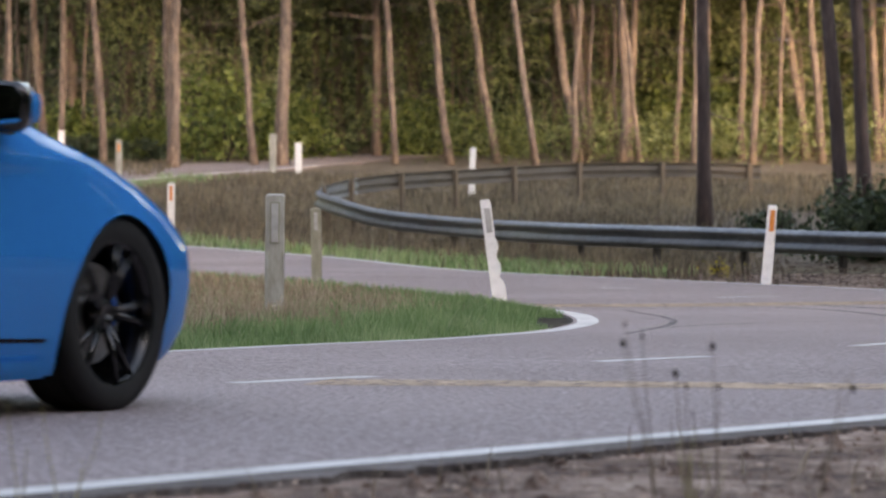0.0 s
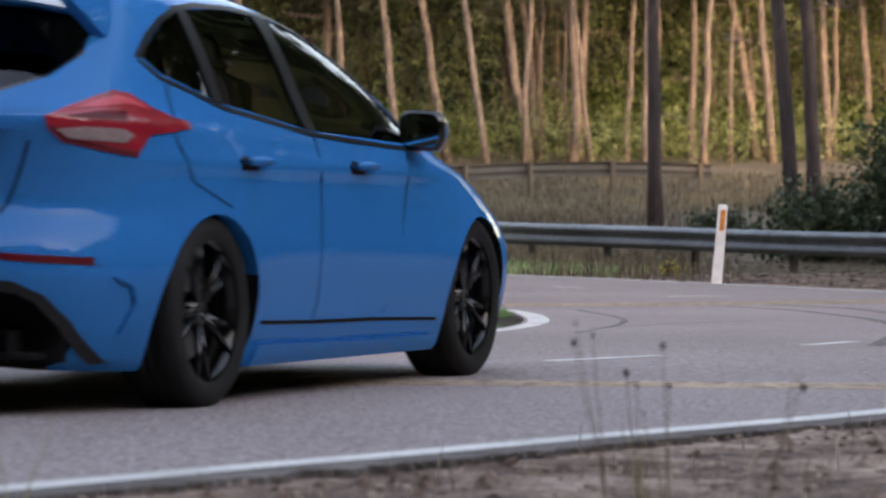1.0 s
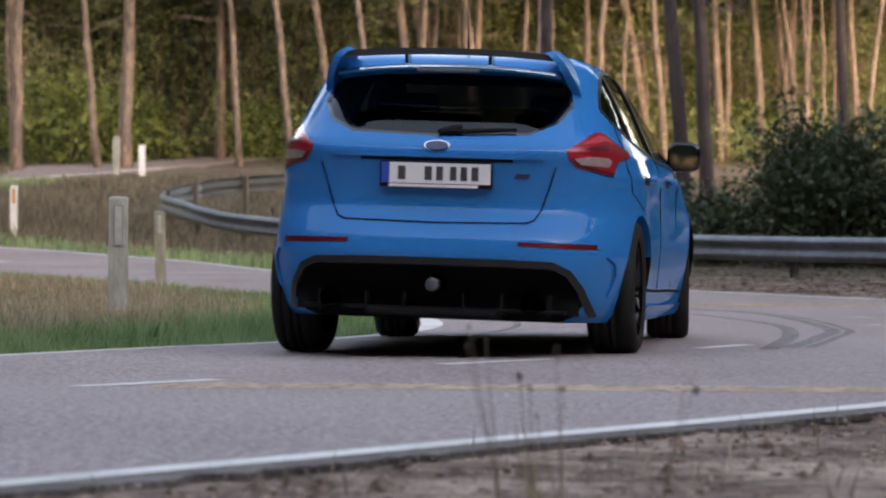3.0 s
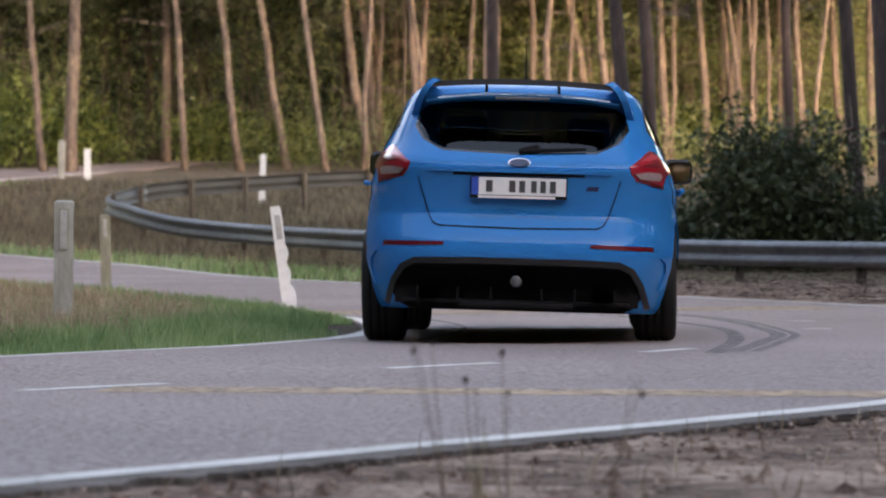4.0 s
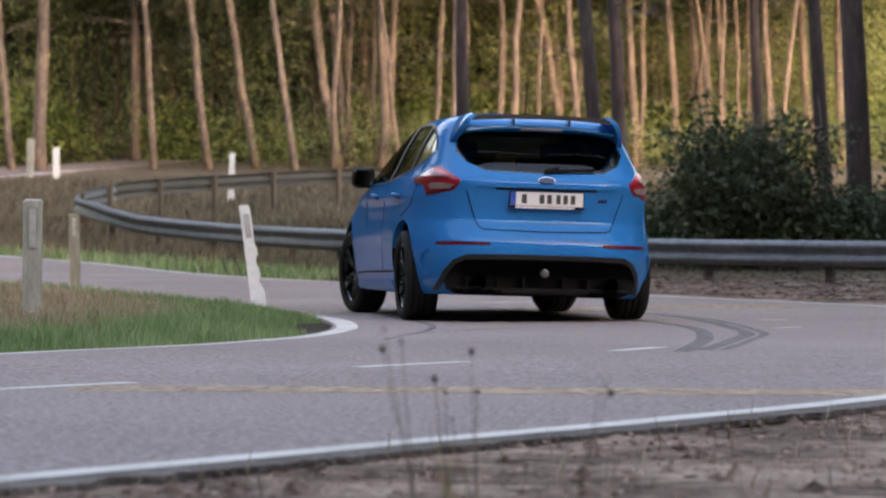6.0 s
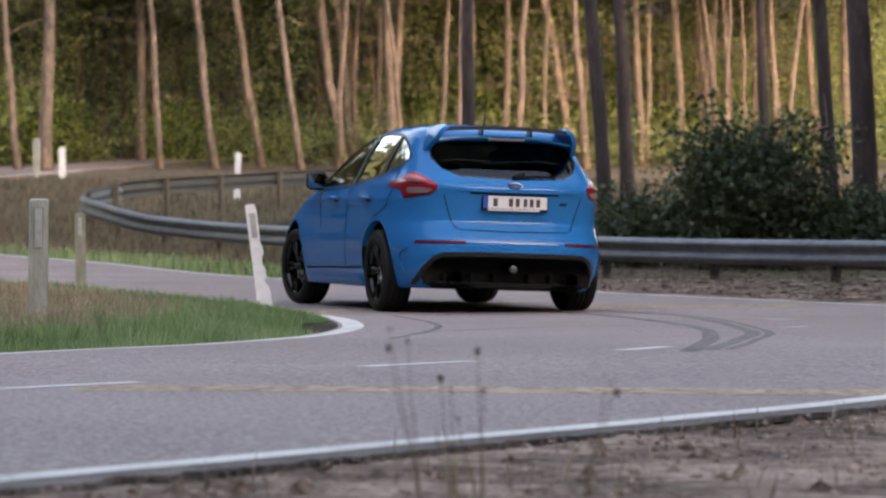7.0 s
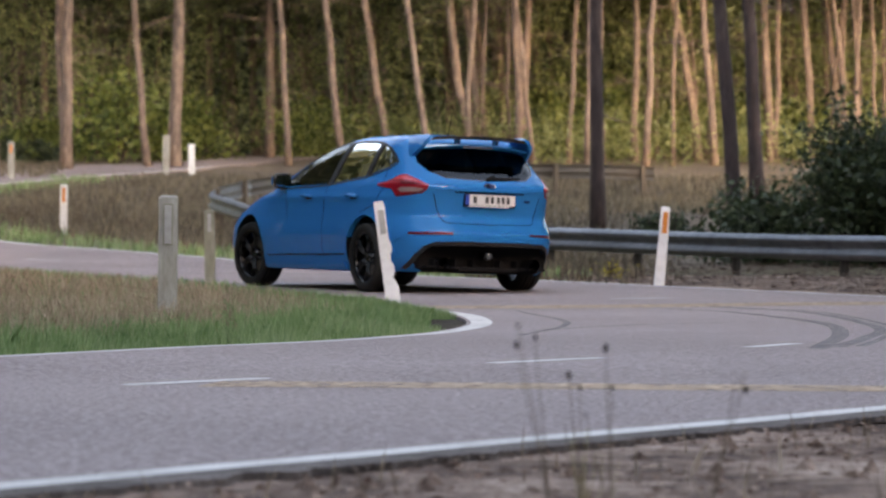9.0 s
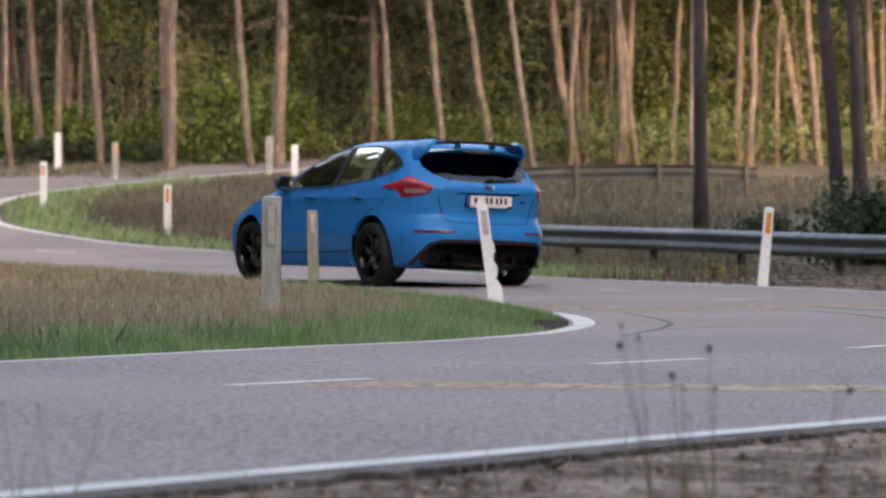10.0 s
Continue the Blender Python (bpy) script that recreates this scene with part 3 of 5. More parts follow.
def build_car():
    car = thing("car", "bright blue hatchback with black wheels and a roof wing", "car")
    zs = np.concatenate([np.arange(0.178, 1.40, 0.0235), np.arange(1.40, 1.486, 0.0085)])
    body = part("body", loft(zs), BLUE, car, "glossy bright blue body shell")
    cut = [loft(np.arange(0.46, 1.43, 0.05), 0.055, 2.0, -0.66, 72)]
    for y in (0, BASE):
        for s in (-1, 1):
            bm = bmesh.new()
            bmesh.ops.create_cone(bm, cap_ends=True, segments=56, radius1=0.362, radius2=0.362, depth=0.7, matrix=Matrix.Translation((s * 0.93, y, AXLE_Z + 0.012)) @ Euler((0, radians(90), 0)).to_matrix().to_4x4())
            cut.append(bm)
    cut += [prism(p, "x", -1.2, 1.2) for p in SIDE_GLASS]
    cut += [prism(REAR_GLASS, "y", -1.2, 0.0), prism(WINDSCREEN, "y", 0.75, 3.0)]
    lower = [(-0.70, 0.05), (0.70, 0.05), (0.715, 0.21), (0.675, 0.33), (0.625, 0.405), (0.56, 0.438), (-0.56, 0.438), (-0.625, 0.405), (-0.675, 0.33), (-0.715, 0.21)]
    cut.append(prism(lower, "y", -1.3, -0.66))
    bpy.context.view_layer.update()
    carve(body, cut)
    body.data.materials.clear()
    body.data.materials.append(BLUE)
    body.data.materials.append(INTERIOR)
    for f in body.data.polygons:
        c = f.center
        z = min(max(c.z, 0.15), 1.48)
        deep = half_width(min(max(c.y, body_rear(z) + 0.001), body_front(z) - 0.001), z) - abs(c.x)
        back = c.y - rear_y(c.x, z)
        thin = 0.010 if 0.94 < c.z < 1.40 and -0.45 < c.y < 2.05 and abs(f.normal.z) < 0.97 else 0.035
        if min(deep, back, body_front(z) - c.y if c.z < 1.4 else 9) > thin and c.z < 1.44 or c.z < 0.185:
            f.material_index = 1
    body.data.shade_smooth()
    body.data.set_sharp_from_angle(angle=radians(32))
    # windows
    for s in (-1, 1):
        for poly, nm in zip(SIDE_GLASS, ("front_side_window", "rear_side_window", "quarter_window")):
            patch(nm, poly, on_side(s, -0.004), GLASS_MID if nm == "front_side_window" else GLASS_DARK, body, "tinted side glass", 0.004)
        patch("belt_trim", line_poly([(2.00, 0.945), (1.2, 0.968), (0.85, 0.983), (0.15, 1.050), (-0.24, 1.133), (-0.32, 1.187)], 0.016), on_side(s, 0.004), PILLAR, body, "black strip under the windows", cuts=2)
        patch("pillar_trim", [(0.81, 0.999), (0.90, 0.992), (0.83, 1.386), (0.73, 1.389)], on_side(s, 0.006), PILLAR, body, "black centre pillar")
        patch("pillar_trim", [(0.08, 1.077), (0.16, 1.064), (0.13, 1.372), (0.05, 1.362)], on_side(s, 0.006), PILLAR, body, "black rear pillar")
        patch("window_frame", line_poly([(2.01, 0.955), (1.77, 1.112), (1.48, 1.250), (1.20, 1.340), (0.93, 1.386), (0.55, 1.402), (0.25, 1.394), (0.05, 1.372), (-0.10, 1.328), (-0.22, 1.268), (-0.325, 1.192)], 0.018), on_side(s, 0.004), PILLAR, body, "black frame round the side windows", cuts=2)
        # gaps of the doors, fenders and sills
        patch("door_gap", line_poly([(0.87, 0.98), (0.91, 0.7), (0.93, 0.40), (0.90, 0.33)], 0.0045), on_side(s, 0.0035), BLACK_MATT, body, "dark gap between the doors", 0.006, 2)
        patch("door_gap", line_poly([(1.80, 0.93), (1.76, 0.75), (1.70, 0.45), (1.60, 0.33)], 0.0045), on_side(s, 0.0035), BLACK_MATT, body, "dark gap before the front door", 0.006, 2)
        patch("door_gap", line_poly([(-0.22, 1.11), (-0.27, 0.95), (-0.16, 0.80), (0.10, 0.72)], 0.0045), on_side(s, 0.0035), BLACK_MATT, body, "dark gap behind the rear door", 0.006, 2)
        patch("sill_gap", line_poly([(2.20, 0.295), (1.5, 0.31), (0.9, 0.315), (0.42, 0.325)], 0.013), on_side(s, 0.0035), BLACK_MATT, body, "dark gap over the side skirt", 0.006, 2)
        patch("side_skirt", [(0.40, 0.172), (2.24, 0.172), (2.20, 0.235), (1.3, 0.235), (0.42, 0.25)], on_side(s, 0.022), BLUE, body, "blue side skirt", 0.05)
        for y in (0.28, 1.28):
            bm = bmesh.new()
            x = half_width(y, 0.87)
            tube(bm, [(s * (x - 0.005), y - 0.11, 0.873), (s * (x + 0.026), y - 0.085, 0.876), (s * (x + 0.032), y, 0.88), (s * (x + 0.028), y + 0.075, 0.878), (s * (x - 0.005), y + 0.10, 0.876)], [0.010, 0.015, 0.016, 0.015, 0.010], 10)
            part("door_handle", bm, BLUE, body, "blue door handle", True)
            # black sheet on the door paints the shade of the handle's hollow
            patch("handle_shade", [(y - 0.10, 0.845), (y + 0.03, 0.845), (y + 0.05, 0.875), (y - 0.08, 0.895), (y - 0.12, 0.875)], on_side(s, 0.0015), BLACK_MATT, body, "dark patch painted for the shade behind the handle", 0.004, 2)
        # mirror
        bm = bmesh.new()
        box(bm, 0, 0, 0, 0.156, 0.13, 0.134, bevel=0.045)
        for v in bm.verts:
            if v.co.y > 0:
                v.co.z *= 0.8
                v.co.x *= 0.93
            v.co.y += 0.05 * (v.co.x * s)
        mirror = part("side_mirror", bm, BLUE, body, "blue side mirror housing", True, pose(s * 0.912, 1.88, 1.022))
        bm = bmesh.new()
        box(bm, 0, 0, 0, 0.176, 0.040, 0.154)
        bmesh.ops.bevel(bm, geom=[e for e in bm.edges if abs(e.verts[0].co.y - e.verts[1].co.y) > 0.015], offset=0.045, segments=5, affect="EDGES", profile=0.5)
        part("mirror_rim", bm, BLACK_GLOSS, mirror, "black rim of the mirror", True, pose(0, -0.056, 0, 0, 0, 3 * s))
        bm = bmesh.new()
        box(bm, 0, 0, 0, 0.148, 0.006, 0.126)
        bmesh.ops.bevel(bm, geom=[e for e in bm.edges if abs(e.verts[0].co.y - e.verts[1].co.y) > 0.003], offset=0.036, segments=5, affect="EDGES", profile=0.5)
        part("mirror_glass", bm, MIRROR, mirror, "mirror glass", False, pose(0, -0.0800, 0.002, 1, 0, 4 * s))
        bm = bmesh.new()
        tube(bm, [(s * 0.74, 1.87, 0.965), (s * 0.82, 1.885, 0.972), (s * 0.87, 1.89, 0.98)], [0.035, 0.03, 0.03], 8)
        part("mirror_foot", bm, BLACK_GLOSS, body, "black foot of the mirror", True)
        # tail lamp
        lamp = patch("tail_lamp", [(41.5, 0.985), (47, 1.022), (54, 1.058), (60, 1.082), (65, 1.073), (71, 1.035), (78, 1.008), (85, 0.995), (85.5, 0.972), (76, 0.955), (69, 0.945), (66.5, 0.905), (64.5, 0.870), (55, 0.885), (46, 0.905), (42.5, 0.945)], on_corner(s, 0.006), LAMP_RED, body, "red tail lamp with a clear insert", 0.02)
        patch("reversing_lens", [(44.0, 0.945), (50, 0.958), (60.0, 0.958), (63.0, 0.940), (61, 0.914), (47.0, 0.918)], on_corner(s, 0.009), LAMP_CLEAR, lamp, "clear reversing lens", 0.006)
        patch("lamp_edge", [(43, 0.948), (46.3, 0.908), (55, 0.888), (64.2, 0.874), (65.2, 0.888), (55, 0.902), (47.5, 0.920), (44.5, 0.948)], on_corner(s, 0.0085), LAMP_DARKRED, lamp, "deep red lower edge", 0.006)
        # highlight on the lamp's upper part, painted as a paler strip
        patch("lamp_highlight", [(48, 1.016), (54, 1.044), (60, 1.066), (65, 1.058), (70, 1.028), (63, 1.040), (55, 1.026)], on_corner(s, 0.0085), LAMP_PINK, lamp, "painted pale red highlight along the lens top", 0.006)
        patch("lamp_band", [(46, 0.990), (54, 1.012), (62, 1.018), (61, 0.99), (54, 0.985)], on_corner(s, 0.0085), LAMP_DARKRED, lamp, "deep red band", 0.006)
        # bumper details
        patch("bumper_reflector", [(s * 0.40, 0.553), (s * 0.60, 0.551), (s * 0.785, 0.548), (s * 0.785, 0.522), (s * 0.60, 0.527), (s * 0.40, 0.533)], on_rear(0.004), LAMP_DARKRED, body, "narrow red bumper reflector")
        patch("bumper_vent", [(58, 0.488), (65, 0.492), (70.5, 0.482), (71, 0.44), (67.5, 0.335), (62, 0.305), (65, 0.40), (63.5, 0.455)], on_corner(s, 0.014), BLUE, body, "blue bumper vent moulding", 0.03)
        patch("head_lamp", [(3.0, 0.74), (2.75, 0.82), (2.95, 0.80), (3.15, 0.71)], on_side(s, 0.004), LAMP_CLEAR, body, "clear head lamp")
        bm = bmesh.new()
        tube(bm, [(s * 0.47, -0.60, 0.27), (s * 0.47, -0.885, 0.27)], [0.05, 0.052], 20, False)
        tube(bm, [(s * 0.47, -0.60, 0.27), (s * 0.47, -0.886, 0.27)], [0.045, 0.047], 20, False)
        part("exhaust_tip", bm, BLACK_GLOSS, body, "round exhaust tip", True)
    patch("rear_window", REAR_GLASS, on_rear(-0.012), GLASS_DARK, body, "dark tinted rear window", 0.004, 4)
    patch("rear_window_frit", line_poly([(-0.5, 1.332), (-0.57, 1.282), (-0.597, 1.19), (-0.54, 1.108), (-0.42, 1.048), (0, 1.032), (0.42, 1.048), (0.54, 1.108), (0.597, 1.19), (0.57, 1.282), (0.5, 1.332)], 0.03), on_rear(-0.004), BLACK_GLOSS, body, "black border of the rear window", cuts=2)

    def on_front(x, z):
        n, mid = power(z, True), middle(z)
        u = min(1.0, abs(x) / body_wide(z))
        return Vector((x, mid + (body_front(z) - mid) * (1 - u ** n) ** (1 / n) - 0.012, z)), Vector((0, 1, 0.4))
    patch("windscreen", WINDSCREEN, on_front, GLASS_MID, body, "clear windscreen", 0.004, 4)
    # tailgate
    gap = [(-0.555, 0.905), (-0.53, 0.82), (-0.49, 0.70), (-0.465, 0.655), (-0.43, 0.64), (0, 0.632), (0.43, 0.64), (0.465, 0.655), (0.49, 0.70), (0.53, 0.82), (0.555, 0.905)]
    patch("tailgate_gap", line_poly(gap, 0.007), on_rear(0.004), BLACK_MATT, body, "dark gap round the tailgate", 0.006, 2)
    patch("tailgate_lip", [(-0.50, 0.935), (0.50, 0.935), (0.47, 0.952), (-0.47, 0.952)], on_rear(0.016), BLUE, body, "blue ledge over the number plate", 0.03)
    # flat black strip that stands in for the ledge's shade
    patch("plate_shade_strip", [(-0.36, 0.918), (0.36, 0.918), (0.36, 0.933), (-0.36, 0.933)], on_rear(0.003), BLACK_MATT, body, "dark strip painted for the shade under the ledge", 0.006)
    plate = patch("plate_holder", [(-0.264, 0.793), (0.264, 0.793), (0.264, 0.913), (-0.264, 0.913)], lambda x, z: (Vector((x, -0.852, z)), Vector((0, -1, 0))), BLACK_MATT, body, "black plate holder", 0.05, 0, False)
    flat = lambda y: (lambda x, z: (Vector((x, y, z)), Vector((0, -1, 0))))
    patch("number_plate", [(-0.218, 0.812), (0.258, 0.812), (0.258, 0.908), (-0.218, 0.908)], flat(-0.856), PLATE_WHITE, plate, "white number plate with dark bars", 0.003, 0, False)
    patch("plate_band", [(-0.258, 0.812), (-0.219, 0.812), (-0.219, 0.908), (-0.258, 0.908)], flat(-0.856), PLATE_BLUE, plate, "blue band of the plate", 0.003, 0, False)
    patch("holder_strip", [(-0.22, 0.795), (0.20, 0.795), (0.20, 0.808), (-0.22, 0.808)], flat(-0.855), PLATE_WHITE, plate, "pale strip under the plate", 0.002, 0, False)
    for a, b in ((-0.178, -0.142), (-0.052, -0.018), (0.003, 0.035), (0.068, 0.098), (0.118, 0.148), (0.170, 0.202)):
        patch("plate_bar", [(a, 0.828), (b, 0.828), (b, 0.892), (a, 0.892)], flat(-0.8585), PLATE_INK, plate, "dark bar on the plate", 0.002, 0, False)
    oval = [(0.062 * math.cos(a), 0.992 + 0.026 * math.sin(a)) for a in np.linspace(0, 2 * math.pi, 28, endpoint=False)]
    badge = patch("badge", oval, on_rear(0.008), CHROME, body, "oval chrome badge with a dark blue field", 0.012, 0)
    patch("badge_field", [(0.85 * a, 0.992 + 0.8 * (b - 0.992)) for a, b in oval], on_rear(0.011), EMBLEM, badge, "dark blue oval field", 0.004, 0)
    patch("trim_badge", [(0.365, 0.845), (0.43, 0.845), (0.44, 0.868), (0.375, 0.868)], on_rear(0.003), EMBLEM, body, "small dark trim badge", 0.004, 0)
    # rear diffuser
    for x in (-0.54, -0.32, -0.14, 0.14, 0.32, 0.54):
        bm = bmesh.new()
        box(bm, x, -0.76, 0.255, 0.012, 0.12, 0.10)
        part("diffuser_fin", bm, BLACK_MATT, body, "black upright diffuser fin")
    bm = bmesh.new()
    box(bm, 0, -0.68, 0.325, 1.34, 0.03, 0.23)
    box(bm, 0, -0.76, 0.212, 0.62, 0.18, 0.035, bevel=0.012)
    box(bm, 0, -0.75, 0.228, 1.24, 0.14, 0.02, bevel=0.008)
    part("diffuser", bm, BLACK_MATT, body, "black rear diffuser")
    arch = [(-0.72, 0.205), (-0.68, 0.335), (-0.63, 0.412), (-0.56, 0.446), (-0.3, 0.452), (0, 0.453), (0.3, 0.452), (0.56, 0.446), (0.63, 0.412), (0.68, 0.335), (0.72, 0.205)]
    patch("diffuser_frame", line_poly(arch, 0.034), on_rear(0.010), GREY_TRIM, body, "dark grey frame of the diffuser", 0.06, 2)
    bm = bmesh.new()
    bmesh.ops.create_cone(bm, cap_ends=True, segments=24, radius1=0.042, radius2=0.036, depth=0.14, matrix=Matrix.Translation((0, -0.80, 0.345)) @ Euler((radians(90), 0, 0)).to_matrix().to_4x4())
    fog = part("fog_lamp", bm, BLACK_GLOSS, body, "round fog lamp", True)
    bm = bmesh.new()
    bmesh.ops.create_uvsphere(bm, u_segments=18, v_segments=10, radius=0.032, matrix=Matrix.Translation((0, -0.866, 0.345)) @ Matrix.Diagonal((1, 0.35, 1, 1)))
    part("fog_lens", bm, FOG_LENS, fog, "pale fog lamp lens", True)
    # wiper and aerial
    bm = bmesh.new()
    for a, b, r in (((0.02, 1.055), (0.36, 1.075), 0.012), ((0.0, 1.05), (0.10, 1.085), 0.018)):
        pts = [Vector((x, rear_y(x, z) - 0.022, z)) for x, z in (np.array(a) + (np.array(b) - a) * k / 5 for k in range(6))]
        tube(bm, pts, [r, r, r, r * 0.9, r * 0.8, r * 0.6], 6)
    part("rear_wiper", bm, BLACK_MATT, body, "black rear wiper", True)
    bm = bmesh.new()
    tube(bm, [(0, 0.05, 1.46), (0, 0.03, 1.52), (0, -0.03, 1.72)], [0.008, 0.005, 0.002], 6)
    part("aerial", bm, BLACK_MATT, body, "thin black roof aerial", True)
    # roof wing
    def wing(rows, mat, label, name):
        b = bmesh.new()
        rings = [[b.verts.new(p) for p in r] for r in rows]
        for r0, r1 in zip(rings, rings[1:]):
            for k in range(len(r0)):
                b.faces.new((r0[k], r0[(k + 1) % len(r0)], r1[(k + 1) % len(r0)], r1[k]))
        b.faces.new(rings[0][::-1])
        b.faces.new(rings[-1])
        bmesh.ops.recalc_face_normals(b, faces=b.faces)
        ob = part(name, b, mat, body, label)
        ob.data.shade_smooth()
        ob.data.set_sharp_from_angle(angle=radians(40))
    rows = []
    for x in np.linspace(-0.535, 0.535, 21):
        u = abs(x) / 0.535
        z0 = 1.392 - 0.035 * u ** 2.5
        rows.append([(x, -0.22 + 0.04 * u, z0 + 0.015), (x, -0.45, z0 - 0.004), (x, -0.56 + 0.02 * u, z0 - 0.022), (x, -0.555 + 0.02 * u, z0 - 0.034), (x, -0.42, z0 - 0.045), (x, -0.30, z0 - 0.06)])
    wing(rows, BLUE, "blue lower deck of the roof wing", "wing_deck")
    rows = []
    for x in np.linspace(-0.50, 0.50, 21):
        u = abs(x) / 0.5
        z0 = 1.452 - 0.022 * u ** 2.2
        rows.append([(x, -0.44, z0 - 0.012), (x, -0.50, z0 + 0.006), (x, -0.59, z0 + 0.006), (x, -0.602, z0 - 0.026), (x, -0.50, z0 - 0.022)])
    wing(rows, PILLAR, "black upper blade of the roof wing", "wing_blade")
    for s in (-1, 1):
        rows = []
        for k, (x, yb, yf, z) in enumerate(((0.470, -0.60, -0.40, 1.450), (0.500, -0.605, -0.30, 1.440), (0.532, -0.600, -0.24, 1.408), (0.562, -0.580, -0.26, 1.355), (0.580, -0.52, -0.31, 1.315), (0.592, -0.46, -0.34, 1.280), (0.600, -0.41, -0.37, 1.250))):
            t = 0.018
            rows.append([(s * (x - t), yb, z - 0.008), (s * (x + t), yb + 0.01, z), (s * (x + t * 1.3), (yb + yf) / 2, z + 0.012), (s * (x + t), yf, z + 0.01), (s * (x - t), yf, z - 0.012)])
        wing(rows, BLUE, "blue end fin of the roof wing", "wing_fin")
        b = bmesh.new()
        box(b, s * 0.20, -0.535, 1.412, 0.016, 0.10, 0.06)
        part("wing_strut", b, BLACK_GLOSS, body, "black strut of the roof wing")
    b = bmesh.new()
    box(b, 0, -0.575, 1.352, 0.30, 0.012, 0.016, bevel=0.004)
    part("brake_light", b, FOG_LENS, body, "narrow high brake light")
    # inside
    for x in (-0.36, 0.36):
        b = bmesh.new()
        box(b, x, 0.95, 0.55, 0.48, 0.50, 0.16, bevel=0.05)
        box(b, x, 0.68, 0.86, 0.46, 0.14, 0.60, bevel=0.05)
        box(b, x, 0.64, 1.21, 0.25, 0.10, 0.16, bevel=0.035)
        part("front_seat", b, SEAT, body, "dark cloth front seat", True)
    b = bmesh.new()
    box(b, 0, 0.05, 0.55, 1.2, 0.5, 0.16, bevel=0.05)
    box(b, 0, -0.22, 0.82, 1.2, 0.14, 0.50, bevel=0.05)
    for x in (-0.4, 0, 0.4):
        box(b, x, -0.24, 1.10, 0.24, 0.09, 0.12, bevel=0.03)
    part("rear_bench", b, SEAT, body, "dark cloth rear bench with headrests", True)
    b = bmesh.new()
    box(b, 0, 1.75, 0.88, 1.4, 0.42, 0.22, bevel=0.06)
    part("dashboard", b, INTERIOR, body, "dark dashboard", True)
    b = bmesh.new()
    ring = [(-0.36 + 0.18 * math.cos(a), 1.45 + 0.05 * math.sin(a), 0.98 + 0.17 * math.sin(a)) for a in np.linspace(0, 2 * math.pi, 25)]
    tube(b, ring, [0.015] * 25, 6, False)
    part("steering_wheel", b, INTERIOR, body, "dark steering wheel", True)
    wheels = []
    for y in (0, BASE):
        for s in (-1, 1):
            wheels.append(wheel(car, s * TRACK, y, s))
            b = bmesh.new()
            box(b, s * (TRACK - 0.02), y + (0.13 if y else -0.13), AXLE_Z + 0.03, 0.07, 0.07, 0.18, bevel=0.02)
            part("brake_caliper", b, CALIPER, car, "blue brake caliper", True)
    for y in (0, BASE):
        b = bmesh.new()
        tube(b, [(-0.7, y, 0.30), (0.7, y, 0.30)], [0.04, 0.04], 8)
        part("axle", b, BLACK_MATT, car, "dark axle")
    b = bmesh.new()
    box(b, 0, -0.30, 0.265, 0.7, 0.36, 0.12, bevel=0.04)
    part("silencer", b, BLACK_MATT, car, "dark silencer under the tail")
    return car, body, wheels


car, car_body, car_wheels = build_car()
# seconds, x, y, heading in degrees (left of straight ahead is plus)
DRIVE = [
    (0.0, -3.53, 9.20, -21.5), (0.5, -2.825, 10.53, -19.6), (1.0, -2.14, 11.85, -17.1), (1.5, -1.565, 13.16, -14.7), (2.0, -1.01, 14.43, -12.1), (2.75, -0.37, 16.45, -9.2),
    (3.5, 0.155, 18.60, -5.9), (4.0, 0.438, 19.95, -2.75), (4.5, 0.638, 21.33, 0.4), (5.0, 0.770, 22.65, 3.1), (5.5, 0.818, 23.92, 5.8), (6.25, 0.745, 25.93, 10.7), (7.0, 0.500, 27.94, 15.9),
    (7.5, 0.255, 29.30, 19.1), (8.0, -0.088, 30.64, 22.5), (8.5, -0.485, 31.97, 25.9), (9.0, -0.946, 33.20, 28.6), (9.5, -1.480, 34.38, 31.0), (10.0, -2.073, 35.50, 33.3),
]


def car_at(t):
    d = np.array(DRIVE)
    i = int(np.clip(np.searchsorted(d[:, 0], t) - 1, 0, len(d) - 2))
    sl = np.gradient(d[:, 1:], d[:, 0], axis=0)
    h = d[i + 1, 0] - d[i, 0]
    u = (t - d[i, 0]) / h
    return ((2 * u ** 3 - 3 * u ** 2 + 1) * d[i, 1:] + (u ** 3 - 2 * u ** 2 + u) * h * sl[i] + (-2 * u ** 3 + 3 * u ** 2) * d[i + 1, 1:] + (u ** 3 - u ** 2) * h * sl[i + 1])


